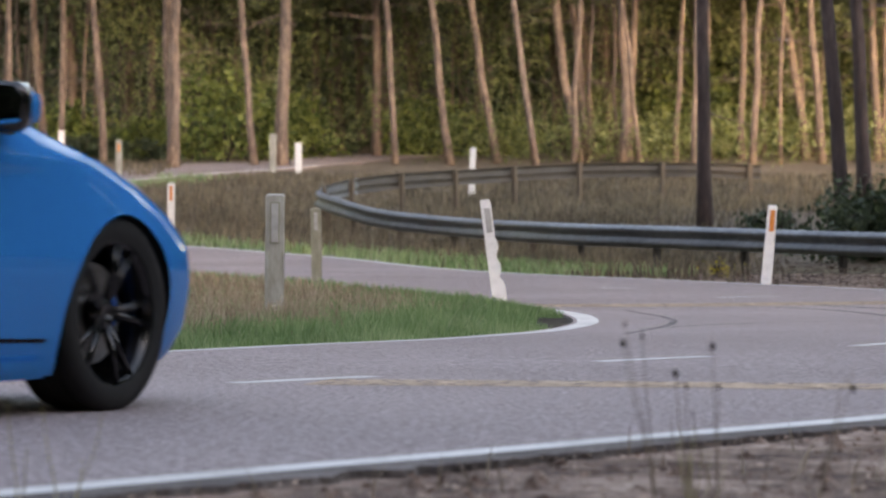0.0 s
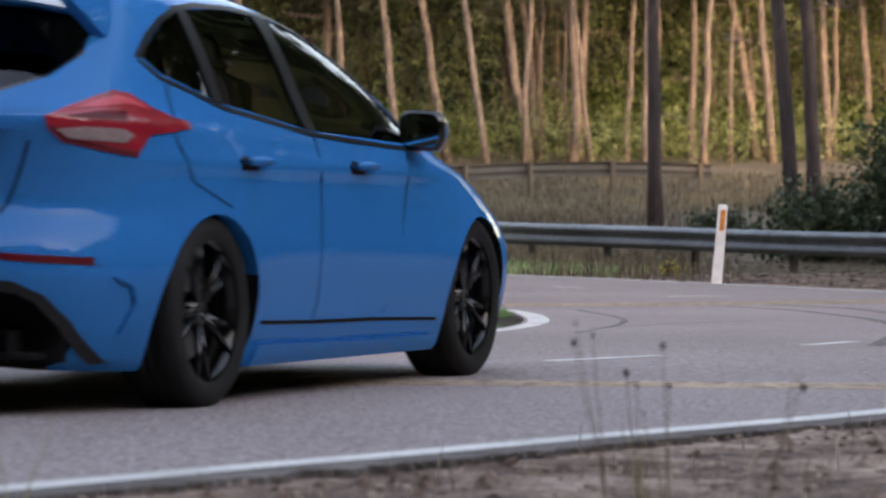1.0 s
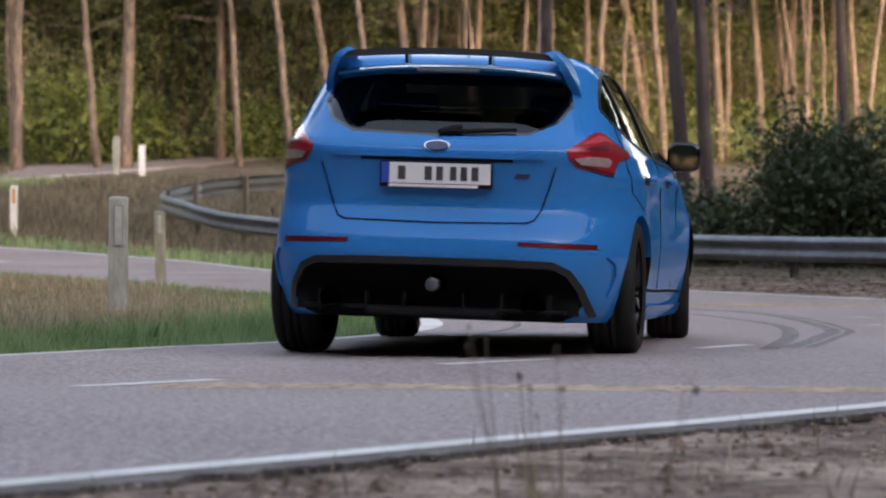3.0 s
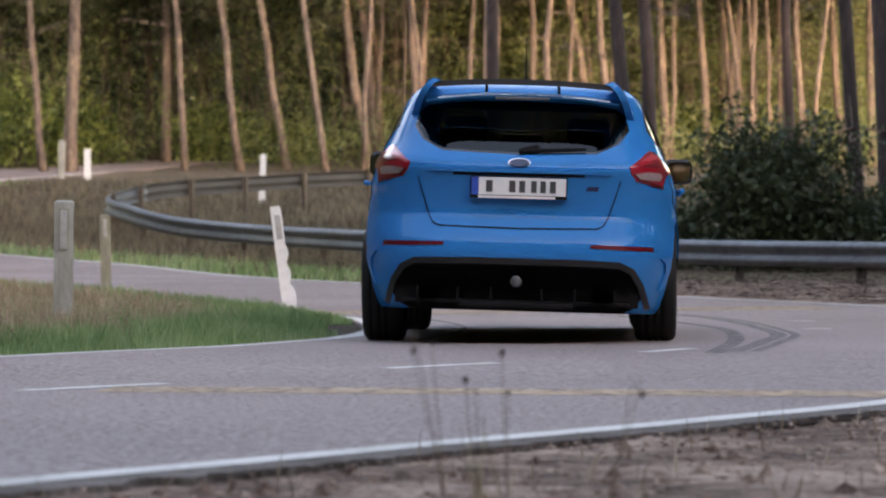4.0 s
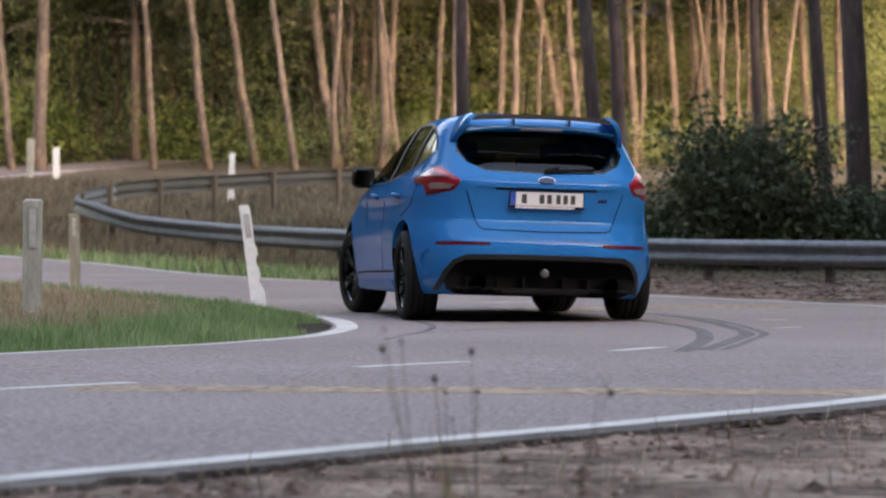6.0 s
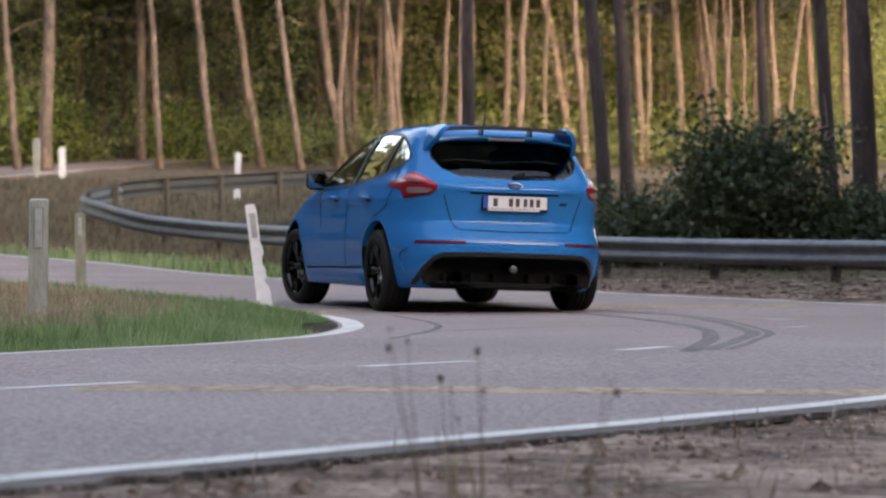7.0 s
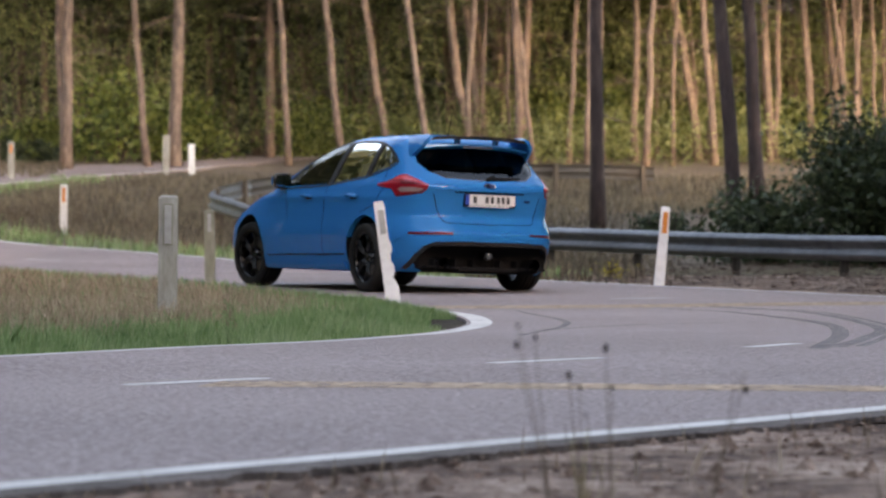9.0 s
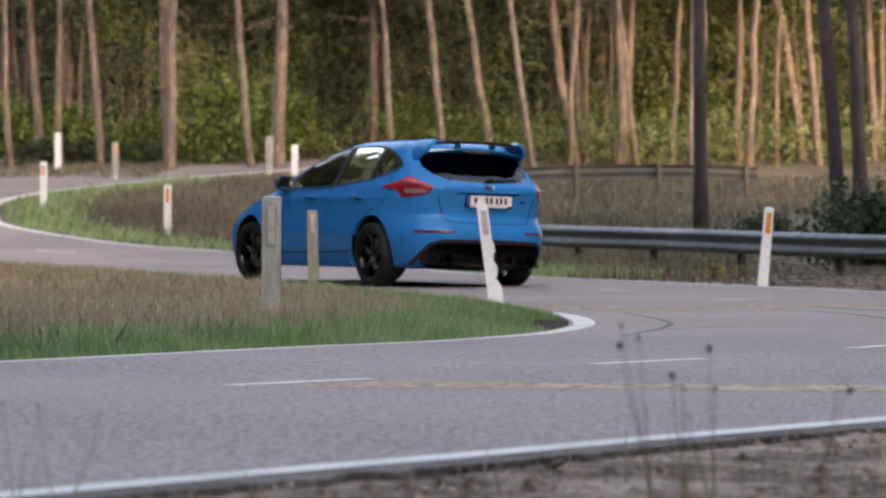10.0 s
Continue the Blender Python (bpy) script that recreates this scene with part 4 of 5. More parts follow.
def motions():
    rows, spin, turned, last = [], [], 0.0, None
    for k in range(101):
        t = k / 10
        x, y, a = car_at(t)
        nose = level(y + BASE * math.cos(radians(a)))
        pitch = math.degrees(math.atan2(nose - level(y), BASE))
        rows.append((t, pose(x, y, float(level(y)), pitch, float(np.interp(t, [0, 2, 3.5], [0.5, 0.5, 0.0])), a)))
        if last is not None:
            turned -= math.degrees(math.hypot(x - last[0], y - last[1]) / 0.324)
        last = (x, y)
        spin.append((t, turned, float(np.interp(t, [0, 1.0, 2.5, 5.5, 8.5, 10], [-1, 0, 5, 9, 8, 6]))))
    walk(car, rows)
    # the body leans outwards in the bend
    walk(car_body, [(t, pose(0, 0, 0.3, 0, lean, 0) @ pose(0, 0, -0.3)) for t, lean in ((0.0, 3.2), (1.0, 3.2), (1.5, 2.7), (2.0, 2.1), (3.5, 1.6), (10.0, 1.6))])
    for w, (s, y) in zip(car_wheels, ((-1, 0), (1, 0), (-1, BASE), (1, BASE))):
        walk(w, [(t, pose(s * TRACK, y, AXLE_Z, 0, 0, steer if y else 0) @ pose(0, 0, 0, a, 0, 0)) for t, a, steer in spin])


# ---- guard rail ----
RAIL = [(13, 36.5, 0.56), (9, 38.5, 0.57), (5.5, 41.0, 0.60), (3.0, 44.2, 0.64), (0.3, 48.2, 0.74), (-1.3, 51.0, 0.80), (-3.0, 56.0, 0.91), (-4.55, 59.0, 1.07),
        (-5.5, 61.2, 1.30), (-6.08, 63.8, 1.47), (-5.95, 66.0, 1.65), (-5.25, 68.0, 1.83), (-3.77, 71.0, 2.00), (-1.7, 74.0, 2.18), (0.6, 75.6, 2.24), (2.36, 76.5, 2.20)]
W_BEAM = [(0.0, 0.0), (0.03, -0.012), (0.075, -0.05), (0.08, -0.08), (0.03, -0.125), (0.012, -0.155), (0.03, -0.185), (0.08, -0.23), (0.075, -0.26), (0.03, -0.298), (0.0, -0.31),
          (-0.008, -0.305), (0.02, -0.29), (0.067, -0.255), (0.072, -0.233), (0.022, -0.19), (0.004, -0.155), (0.022, -0.12), (0.072, -0.077), (0.067, -0.053), (0.022, -0.018), (-0.008, -0.006)]


def build_rail():
    rail = thing("guard_rail", "long weathered steel guard rail that loops round the slope", "guard rail")
    line = spline(RAIL, 140)
    t = np.gradient(line[:, :2], axis=0)
    t /= np.linalg.norm(t, axis=1)[:, None]
    out = np.stack([-t[:, 1], t[:, 0]], 1) * -1
    out = -out if out[10][1] > 0 else out
    step = 14
    for a in range(0, 139, step):
        bm = bmesh.new()
        rows = []
        for i in range(a, min(a + step, 139) + 1):
            jig = 0.004 * ((a // step) % 2)
            rows.append([bm.verts.new((line[i, 0] + out[i, 0] * (u + jig), line[i, 1] + out[i, 1] * (u + jig), line[i, 2] + w)) for u, w in W_BEAM])
        for r0, r1 in zip(rows, rows[1:]):
            for k in range(len(r0)):
                bm.faces.new((r0[k], r0[(k + 1) % len(r0)], r1[(k + 1) % len(r0)], r1[k]))
        bmesh.ops.recalc_face_normals(bm, faces=bm.faces)
        part("rail_beam", bm, STEEL if a < 90 else STEEL_DARK, rail, "", True)
    d = np.concatenate([[0], np.cumsum(np.linalg.norm(np.diff(line[:, :2], axis=0), axis=1))])
    for s in np.arange(1.0, d[-1], 2.15):
        p = [np.interp(s, d, line[:, k]) for k in range(3)]
        o = [np.interp(s, d, out[:, k]) for k in range(2)]
        g = float(level(p[1])) - 0.12
        m = pose(p[0] - o[0] * 0.07, p[1] - o[1] * 0.07, 0, 0, 0, math.degrees(math.atan2(o[1], o[0])))
        bm = bmesh.new()
        h = p[2] + 0.01 - g
        box(bm, 0, 0, g + h / 2, 0.012, 0.10, h)
        box(bm, 0.03, 0.046, g + h / 2, 0.06, 0.008, h)
        box(bm, 0.03, -0.046, g + h / 2, 0.06, 0.008, h)
        box(bm, 0.06, 0, p[2] - 0.155, 0.05, 0.08, 0.18)
        part("rail_post", bm, RUSTY if p[1] > 52 else STEEL_DARK, rail, "rusty steel post" if p[1] > 52 else "dark steel post", False, m)
    return rail


build_rail()


# ---- marker posts ----
def marker_post(x, y, h, w, lean, mat, label, reflector=None, taper=1.0, turn=0, depth=0.09, notch=False):
    z = float(level(y)) - 0.06
    top = thing("marker_post", label, "marker post", "marker posts along the road", pose(x, y, z, 0, lean, turn))
    bm = bmesh.new()
    h += 0.06
    if notch:
        # a plastic post whose one edge is broken away in bites
        bites = ([0, 0.20, 0.24, 0.30, 0.34, 0.41, 0.45, 0.51, 0.55, 0.61, 0.65, 0.95, 1.0], [0.80, 0.80, 0.72, 0.38, 0.58, 0.62, 0.38, 0.38, 0.60, 0.58, 0.42, 0.42, 0.30])
        rows = []
        for k in np.linspace(0, 1, 41):
            r = w * float(np.interp(k, *bites))
            rows.append([bm.verts.new(c) for c in ((-w / 2, -depth / 2, k * h), (r, -depth / 2, k * h), (r * 0.97, depth / 2, k * h), (-w / 2, depth / 2, k * h))])
        for r0, r1 in zip(rows, rows[1:]):
            for k in range(4):
                bm.faces.new((r0[k], r0[(k + 1) % 4], r1[(k + 1) % 4], r1[k]))
        bm.faces.new(rows[0][::-1])
        bm.faces.new(rows[-1])
    else:
        vs = box(bm, 0, 0, h / 2, w, depth, h)
        for v in vs:
            if v.co.z > h / 2:
                v.co.x *= taper
                v.co.z += 0.012 * (v.co.y > 0)
        bmesh.ops.bevel(bm, geom=list(bm.edges), offset=0.009, segments=2, affect="EDGES")
        bmesh.ops.subdivide_edges(bm, edges=[e for e in bm.edges if abs(e.verts[0].co.z - e.verts[1].co.z) > 0.2], cuts=9)
        for v in bm.verts:
            k = noise.noise((v.co.x * 8 + x, v.co.y * 8, v.co.z * 7 + y))
            v.co.x += 0.003 * k
            v.co.y += 0.003 * k
    bmesh.ops.recalc_face_normals(bm, faces=bm.faces)
    part("post_body", bm, mat, top)
    if reflector:
        rm, rw, rz0, rz1 = reflector
        bm = bmesh.new()
        box(bm, 0.004, -depth / 2 - 0.004, (rz0 + rz1) / 2 * h, rw + 0.018, 0.012, (rz1 - rz0) * h + 0.02, bevel=0.003)
        part("reflector_frame", bm, POST_MOSS if mat == POST_GREY else mat, top)
        bm = bmesh.new()
        box(bm, 0.004, -depth / 2 - 0.010, (rz0 + rz1) / 2 * h, rw, 0.008, (rz1 - rz0) * h, bevel=0.003)
        part("reflector", bm, rm, top, "worn reflector strip")
    return top


marker_post(-2.42, 22.3, 0.82, 0.118, 0.6, POST_GREY, "weathered grey wooden marker post standing in the grass", (REFLECT_GREY, 0.045, 0.66, 0.94))
marker_post(-3.36, 35.0, 0.76, 0.100, -1.2, POST_MOSS, "mossy leaning marker post with a worn white strip", (REFLECT_GREY, 0.04, 0.74, 0.96))
marker_post(-1.27, 29.0, 0.86, 0.095, -7.2, POST_WHITE, "white plastic marker post with a broken edge, leaning", (REFLECT_GREY, 0.05, 0.70, 0.92), notch=True, depth=0.06)
marker_post(1.13, 35.4, 0.79, 0.108, 5.0, POST_WHITE, "white plastic marker post with an orange reflector", (REFLECT_ORANGE, 0.05, 0.70, 0.95), taper=0.85)
marker_post(-8.64, 62.5, 0.84, 0.125, 0.5, POST_WHITE, "white plastic marker post with an orange reflector", (REFLECT_ORANGE, 0.055, 0.66, 0.95))
marker_post(-12.80, 73.5, 0.93, 0.13, 0.5, POST_WHITE, "white plastic marker post with an orange reflector", (REFLECT_ORANGE, 0.055, 0.72, 0.92))
marker_post(-14.87, 87.5, 0.95, 0.16, 0, POST_WHITE, "white plastic marker post at the wood's edge")
marker_post(-12.80, 83.5, 0.88, 0.14, 0, POST_GREY, "weathered grey marker post at the far road", (REFLECT_ORANGE, 0.055, 0.72, 0.92))
marker_post(-9.42, 86.5, 0.90, 0.17, 1.0, POST_GREY, "weathered grey marker post at the wood's edge")
marker_post(-8.72, 86.0, 0.70, 0.16, -0.5, POST_WHITE, "white plastic marker post at the wood's edge")
marker_post(-3.95, 76.3, 1.05, 0.14, 2.0, POST_WHITE, "white plastic marker post behind the guard rail", taper=0.9)

# ---- pines ----
def trunk_mesh(r, lean, h, mat, rng, crooked=1.0):
    bm = bmesh.new()
    n = 13
    zs = np.linspace(-0.15, h, n)
    bend = np.cumsum(rng.normal(0, 0.03 * crooked, n)) * r / 0.15
    bend -= np.interp(zs, [0, 7], [bend[0], bend[n // 2]])
    pts = [(lean * z + bend[i], bend[(i * 5) % n] * 0.6, z) for i, z in enumerate(zs)]
    rad = [r * (1.25 if i == 0 else 1.0) * (1 - 0.045 * z) if z < 18 else 0.02 for i, z in enumerate(zs)]
    tube(bm, pts, rad, 12)
    return mesh_object("trunk", bm, mat, True), pts


def add_branches(parent, pts, r, rng, n):
    for _ in range(n):
        bm = bmesh.new()
        z = rng.uniform(1.6, 8.0)
        p = np.array([np.interp(z, [q[2] for q in pts], [q[k] for q in pts]) for k in range(3)])
        a = rng.uniform(0, 2 * math.pi)
        ln = rng.uniform(0.4, 1.7)
        d = np.array([math.cos(a), math.sin(a), rng.uniform(-0.35, 0.35)])
        tube(bm, [p, p + d * ln * 0.5, p + d * ln + np.array([0, 0, rng.uniform(-0.25, 0.15)])], [r * 0.13, r * 0.09, r * 0.04], 5)
        for _ in range(3):
            k = rng.uniform(0.35, 0.95)
            q = p + d * ln * k
            e = np.array([d[0] + rng.normal(0, 0.8), d[1] + rng.normal(0, 0.8), rng.normal(-0.1, 0.5)]) * ln * rng.uniform(0.2, 0.4)
            tube(bm, [q, q + e * 0.5 + np.array([0, 0, 0.04]), q + e], [r * 0.06, r * 0.045, r * 0.025], 4)
        part("dead_branch", bm, BARK, parent)


def crown_mesh(rng, z0, z1, w, n, size):
    c = np.zeros((n, 3))
    k = 26
    hub = np.stack([rng.normal(0, w * 0.5, k), rng.normal(0, w * 0.5, k), rng.uniform(z0, z1, k)], 1)
    pick = rng.integers(0, k, n)
    c = hub[pick] + rng.normal(0, 1, (n, 3)) * np.array([0.55, 0.55, 0.28])
    return cloud_mesh("crown", leaf_quads(c, size, rng, thin=0.4), NEEDLES)


tree_rng = np.random.default_rng(11)
CROWNS = [crown_mesh(tree_rng, 7.5, 14.5, 1.9, 1500, 0.42) for _ in range(4)]
LOW_CROWNS = [crown_mesh(tree_rng, 4.0, 10.5, 1.7, 1700, 0.36) for _ in range(3)]


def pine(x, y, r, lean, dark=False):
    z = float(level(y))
    label = "pine trunk behind the rail, its bark coloured dark for shade" if dark else "tall pine with a bare sunlit orange-brown trunk"
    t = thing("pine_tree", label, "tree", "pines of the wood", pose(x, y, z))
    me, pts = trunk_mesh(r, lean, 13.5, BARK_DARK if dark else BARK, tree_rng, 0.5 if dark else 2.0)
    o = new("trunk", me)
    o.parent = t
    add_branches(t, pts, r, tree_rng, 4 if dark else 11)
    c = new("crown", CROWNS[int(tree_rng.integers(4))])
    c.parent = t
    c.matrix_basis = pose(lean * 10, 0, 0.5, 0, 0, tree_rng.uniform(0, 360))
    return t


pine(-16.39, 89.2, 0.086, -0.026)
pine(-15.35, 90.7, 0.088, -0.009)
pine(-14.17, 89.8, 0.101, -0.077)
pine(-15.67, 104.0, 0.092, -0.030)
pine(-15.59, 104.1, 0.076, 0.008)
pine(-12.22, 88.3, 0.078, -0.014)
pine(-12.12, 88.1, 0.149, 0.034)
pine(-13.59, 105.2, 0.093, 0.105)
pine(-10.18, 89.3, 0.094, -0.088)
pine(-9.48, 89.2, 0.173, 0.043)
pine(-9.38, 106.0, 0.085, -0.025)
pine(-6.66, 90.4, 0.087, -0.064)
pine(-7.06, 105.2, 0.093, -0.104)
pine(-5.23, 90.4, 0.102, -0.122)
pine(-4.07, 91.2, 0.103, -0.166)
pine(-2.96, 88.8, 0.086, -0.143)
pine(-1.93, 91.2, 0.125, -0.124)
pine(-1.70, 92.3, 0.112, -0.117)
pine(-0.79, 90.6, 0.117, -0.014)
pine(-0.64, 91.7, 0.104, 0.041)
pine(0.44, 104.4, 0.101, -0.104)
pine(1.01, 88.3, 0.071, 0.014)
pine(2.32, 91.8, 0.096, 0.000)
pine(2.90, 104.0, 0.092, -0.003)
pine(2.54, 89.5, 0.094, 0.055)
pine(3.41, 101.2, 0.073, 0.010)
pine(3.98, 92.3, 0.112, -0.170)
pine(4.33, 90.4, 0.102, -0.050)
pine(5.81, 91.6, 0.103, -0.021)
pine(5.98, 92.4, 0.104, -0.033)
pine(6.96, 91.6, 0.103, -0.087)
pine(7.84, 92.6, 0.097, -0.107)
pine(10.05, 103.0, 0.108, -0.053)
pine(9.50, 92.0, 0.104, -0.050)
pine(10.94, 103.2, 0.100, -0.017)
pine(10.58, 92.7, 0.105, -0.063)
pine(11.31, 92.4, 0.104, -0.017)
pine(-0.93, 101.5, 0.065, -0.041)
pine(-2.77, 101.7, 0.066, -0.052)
# trunks behind the rail: their shade is in the bark colour
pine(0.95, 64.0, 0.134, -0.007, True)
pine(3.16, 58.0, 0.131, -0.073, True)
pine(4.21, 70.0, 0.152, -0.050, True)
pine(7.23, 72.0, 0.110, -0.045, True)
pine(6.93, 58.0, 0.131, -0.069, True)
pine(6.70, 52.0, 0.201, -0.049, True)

# the wood behind them
bases = []
for k in range(6):
    t = thing("pine_tree", "slender pine deep in the wood", "tree", "pines of the wood", pose(-20 + k * 7, 122 + 3 * k, float(level(122 + 3 * k))))
    me, pts = trunk_mesh(0.085 + 0.010 * k, (-0.06, -0.02, 0.03, -0.09, 0.0, -0.04)[k], 13.5, BARK, tree_rng, 1.3)
    o = new("trunk", me)
    o.parent = t
    add_branches(t, pts, 0.15, tree_rng, 7)
    c = new("crown", (CROWNS + LOW_CROWNS)[k])
    c.parent = t
    bases.append(t)
for k in range(170):
    y = 94 + 95 * (k / 170) ** 1.2 + tree_rng.uniform(-2, 2)
    x = tree_rng.uniform(-0.21 * y - 2, 0.16 * y + 2)
    copy_thing(bases[k % 6], pose(x, y, float(level(y)), 0, 0, tree_rng.uniform(-40, 40)))

slim = []
for k in range(4):
    t = thing("pine_tree", "thin young pine with a bare crooked trunk", "tree", "pines of the wood", pose(-13 + k * 7.3, 97 + 2 * k, float(level(97 + 2 * k))))
    me, pts = trunk_mesh(0.05 + 0.008 * k, (-0.05, 0.03, -0.11, 0.07)[k], 11.5, BARK, tree_rng, 3.2)
    o = new("trunk", me)
    o.parent = t
    add_branches(t, pts, 0.09, tree_rng, 9)
    c = new("crown", LOW_CROWNS[k % 3])
    c.parent = t
    c.matrix_basis = pose(0, 0, 1.5, 0, 0, 50 * k)
    slim.append(t)
for k in range(56):
    y = tree_rng.uniform(93.5, 118)
    x = tree_rng.uniform(-0.20 * y, 0.15 * y)
    copy_thing(slim[k % 4], pose(x, y, float(level(y)), 0, 0, tree_rng.uniform(0, 360)))
for k in range(24):
    y = tree_rng.uniform(89.6, 93)
    x = tree_rng.uniform(-2.5, 14)
    copy_thing(slim[k % 4], pose(x, y, float(level(y)), 0, 0, tree_rng.uniform(0, 360)))


def leaf_mass(rng, w, d, h, n, size, clumps, low=0.0):
    """Leaves in clumps that fill a rounded mass with gaps."""
    hub = rng.normal(0, 1, (clumps, 3))
    hub /= np.linalg.norm(hub, axis=1)[:, None]
    hub *= rng.random((clumps, 1)) ** 0.4
    hub = hub * np.array([w / 2, d / 2, h / 2]) * 0.9
    hub[:, 2] = np.abs(hub[:, 2] + h * 0.42) + low
    hub[:, :2] *= (1.15 - 0.75 * np.clip(hub[:, 2] / h, 0, 1))[:, None]
    s = min(w, h) / math.sqrt(clumps) * 0.9
    return leaf_quads(hub[rng.integers(0, clumps, n)] + rng.normal(0, s, (n, 3)) * np.array([1, 1, 0.7]), size, rng)


def bush(x, y, w, h, mat, label, n=2600, size=0.13, clumps=34, name="bush", d=None, arms=0):
    z = float(level(y)) - 0.1
    t = thing(name, label, "bush", m=pose(x, y, z))
    pts = leaf_mass(tree_rng, w, d or w * 0.8, h, n, size, clumps)
    if arms:
        # long leafy shoots that break the outline
        lot = [pts[: int(n * 0.62)]]
        for _ in range(arms):
            a, lean, top = tree_rng.uniform(0, 6.28), tree_rng.uniform(0.25, 0.62) * w, h * tree_rng.uniform(0.40, 1.0)
            u = tree_rng.random(int(n * 0.5 / arms)) ** 0.7
            c = np.stack([math.cos(a) * lean * u ** 1.3, math.sin(a) * lean * u ** 1.3 * 0.7, top * u], 1) + tree_rng.normal(0, 0.14, (len(u), 3))
            lot.append(leaf_quads(c, size, tree_rng))
        pts = np.concatenate(lot)
    pts[:, :, 2] = np.maximum(pts[:, :, 2], 0.02)
    o = new("foliage", cloud_mesh("foliage", pts, mat))
    o.parent = t
    for _ in range(5):
        bm = bmesh.new()
        a, r = tree_rng.uniform(0, 6.28), tree_rng.uniform(0.1, 0.4) * w
        tube(bm, [(0.05 * math.cos(a), 0.05 * math.sin(a), 0), (0.3 * r * math.cos(a), 0.3 * r * math.sin(a), h * 0.35), (r * math.cos(a), r * math.sin(a), h * 0.8)], [0.03, 0.02, 0.008], 5)
        part("stem", bm, BARK_DARK, t, "thin dark stem")
    return t


# bushes behind the rail, shade carried by their dark leaf colour
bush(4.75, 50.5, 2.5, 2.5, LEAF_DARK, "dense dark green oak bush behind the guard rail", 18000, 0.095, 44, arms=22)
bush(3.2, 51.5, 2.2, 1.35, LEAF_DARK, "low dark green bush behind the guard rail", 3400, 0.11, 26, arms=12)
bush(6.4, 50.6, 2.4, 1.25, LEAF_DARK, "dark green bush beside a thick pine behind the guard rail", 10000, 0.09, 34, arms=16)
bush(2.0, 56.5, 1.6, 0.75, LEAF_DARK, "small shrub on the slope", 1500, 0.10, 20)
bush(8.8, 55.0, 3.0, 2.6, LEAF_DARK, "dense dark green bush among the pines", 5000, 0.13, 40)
for x, y, w, h in ((-11.3, 92.5, 3.2, 2.8), (-9.6, 94, 2.6, 1.9), (-13.6, 94, 2.8, 1.3), (-15.8, 95, 3, 1.6), (-6.2, 96, 2.6, 2.0), (-4.2, 97, 2.6, 1.3),
                   (-0.3, 98, 3.0, 2.4), (1.2, 95, 2.6, 2.6), (2.8, 97, 2.8, 2.9), (4.8, 97, 3.0, 2.3), (6.6, 95, 2.6, 2.0), (8.5, 96, 3, 2.4), (10.5, 97, 3, 2.2), (13, 97, 3, 2.2), (-18, 96, 3, 1.8)):
    bush(x, y, w, h, LEAF_LIT, "leafy green bush under the pines at the wood's edge", 2400, 0.16, 30)
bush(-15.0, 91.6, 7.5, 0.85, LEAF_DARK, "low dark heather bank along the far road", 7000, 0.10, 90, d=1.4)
bush(0.77, 42.0, 0.30, 0.25, material("yellow_bloom", [(0.35, 0.28, 0.01), (0.55, 0.45, 0.02)], 6, 0.6, island=0.4), "small yellow flowering weed beside the road", 140, 0.035, 8, "flowering_weed")

# foliage deep in the wood, below and between the crowns
far = np.random.default_rng(5)
n = 95000
y = far.uniform(104, 215, n)
x = far.uniform(-0.30, 0.22, n) * y
z = level(y) + np.where(far.random(n) < 0.5, np.abs(far.normal(0, 1, n)) * 3.2, far.uniform(2.5, 15, n))
keep = (np.sin(x * 0.45 + 1) + np.sin(y * 0.23) + np.sin(x * 0.21 - z * 0.6) + far.normal(0, 0.8, n)) > -0.2
o = new("undergrowth", cloud_mesh("undergrowth", leaf_quads(np.stack([x, y, z], 1)[keep], 0.42, far), NEEDLES))
tagged(o, "dark green undergrowth deep in the pine wood", "undergrowth", kind="stuff")
n = 75000
y = far.uniform(190, 235, n)
x = far.uniform(-75, 60, n)
z = level(y) + far.random(n) * 26 * np.where(x > 15, 0.34, 1.0)
o = new("far_wood", cloud_mesh("far_wood", leaf_quads(np.stack([x, y, z], 1), 1.5, far), NEEDLES))
tagged(o, "dark far wood that closes the view", "wood", kind="stuff")

# leaves between the trunks, sunlight put into their green, thicker to the east
def leaf_haze(count, hubs, x0, x1, y0, y1, top, size, mat, label, share=0.2, flat=0.7):
    hub = np.stack([x0 + (x1 - x0) * far.random(hubs) ** 0.75, far.uniform(y0, y1, hubs), 0.3 + (top - 0.3) * far.random(hubs) ** 0.8], 1)
    hub[:, 2] += level(hub[:, 1])
    c = hub[far.integers(0, hubs, count)] + far.normal(0, 1, (count, 3)) * np.array([0.62, 0.6, 0.62 * flat])
    o = new("young_foliage", cloud_mesh("young_foliage", leaf_quads(c, size, far, thin=share + 0.3), mat))
    tagged(o, label, "foliage", kind="stuff")


leaf_haze(15000, 110, -6, 14, 89.6, 93.5, 0.9, 0.10, LEAF_HAZE, "low green growth at the foot of the pines")
leaf_haze(26000, 150, -2, 16, 99, 122, 11, 0.24, LEAF_LIT, "yellow-green leaves between the pine trunks, coloured bright for sunlight")
leaf_haze(62000, 170, -3.5, 14.5, 92.6, 100, 6.2, 0.10, LEAF_HAZE, "saplings between the pine trunks, their green paled for sunlight")
leaf_haze(16000, 50, -16, -3, 93, 100, 4.2, 0.10, LEAF_HAZE, "scattered green saplings in the shade of the pines")
# the closed roof of the wood
n = 15000
y = far.uniform(90, 200, n)
x = far.uniform(-0.36, 0.075, n) * y
z = level(y) + far.uniform(9.0, 15.5, n)
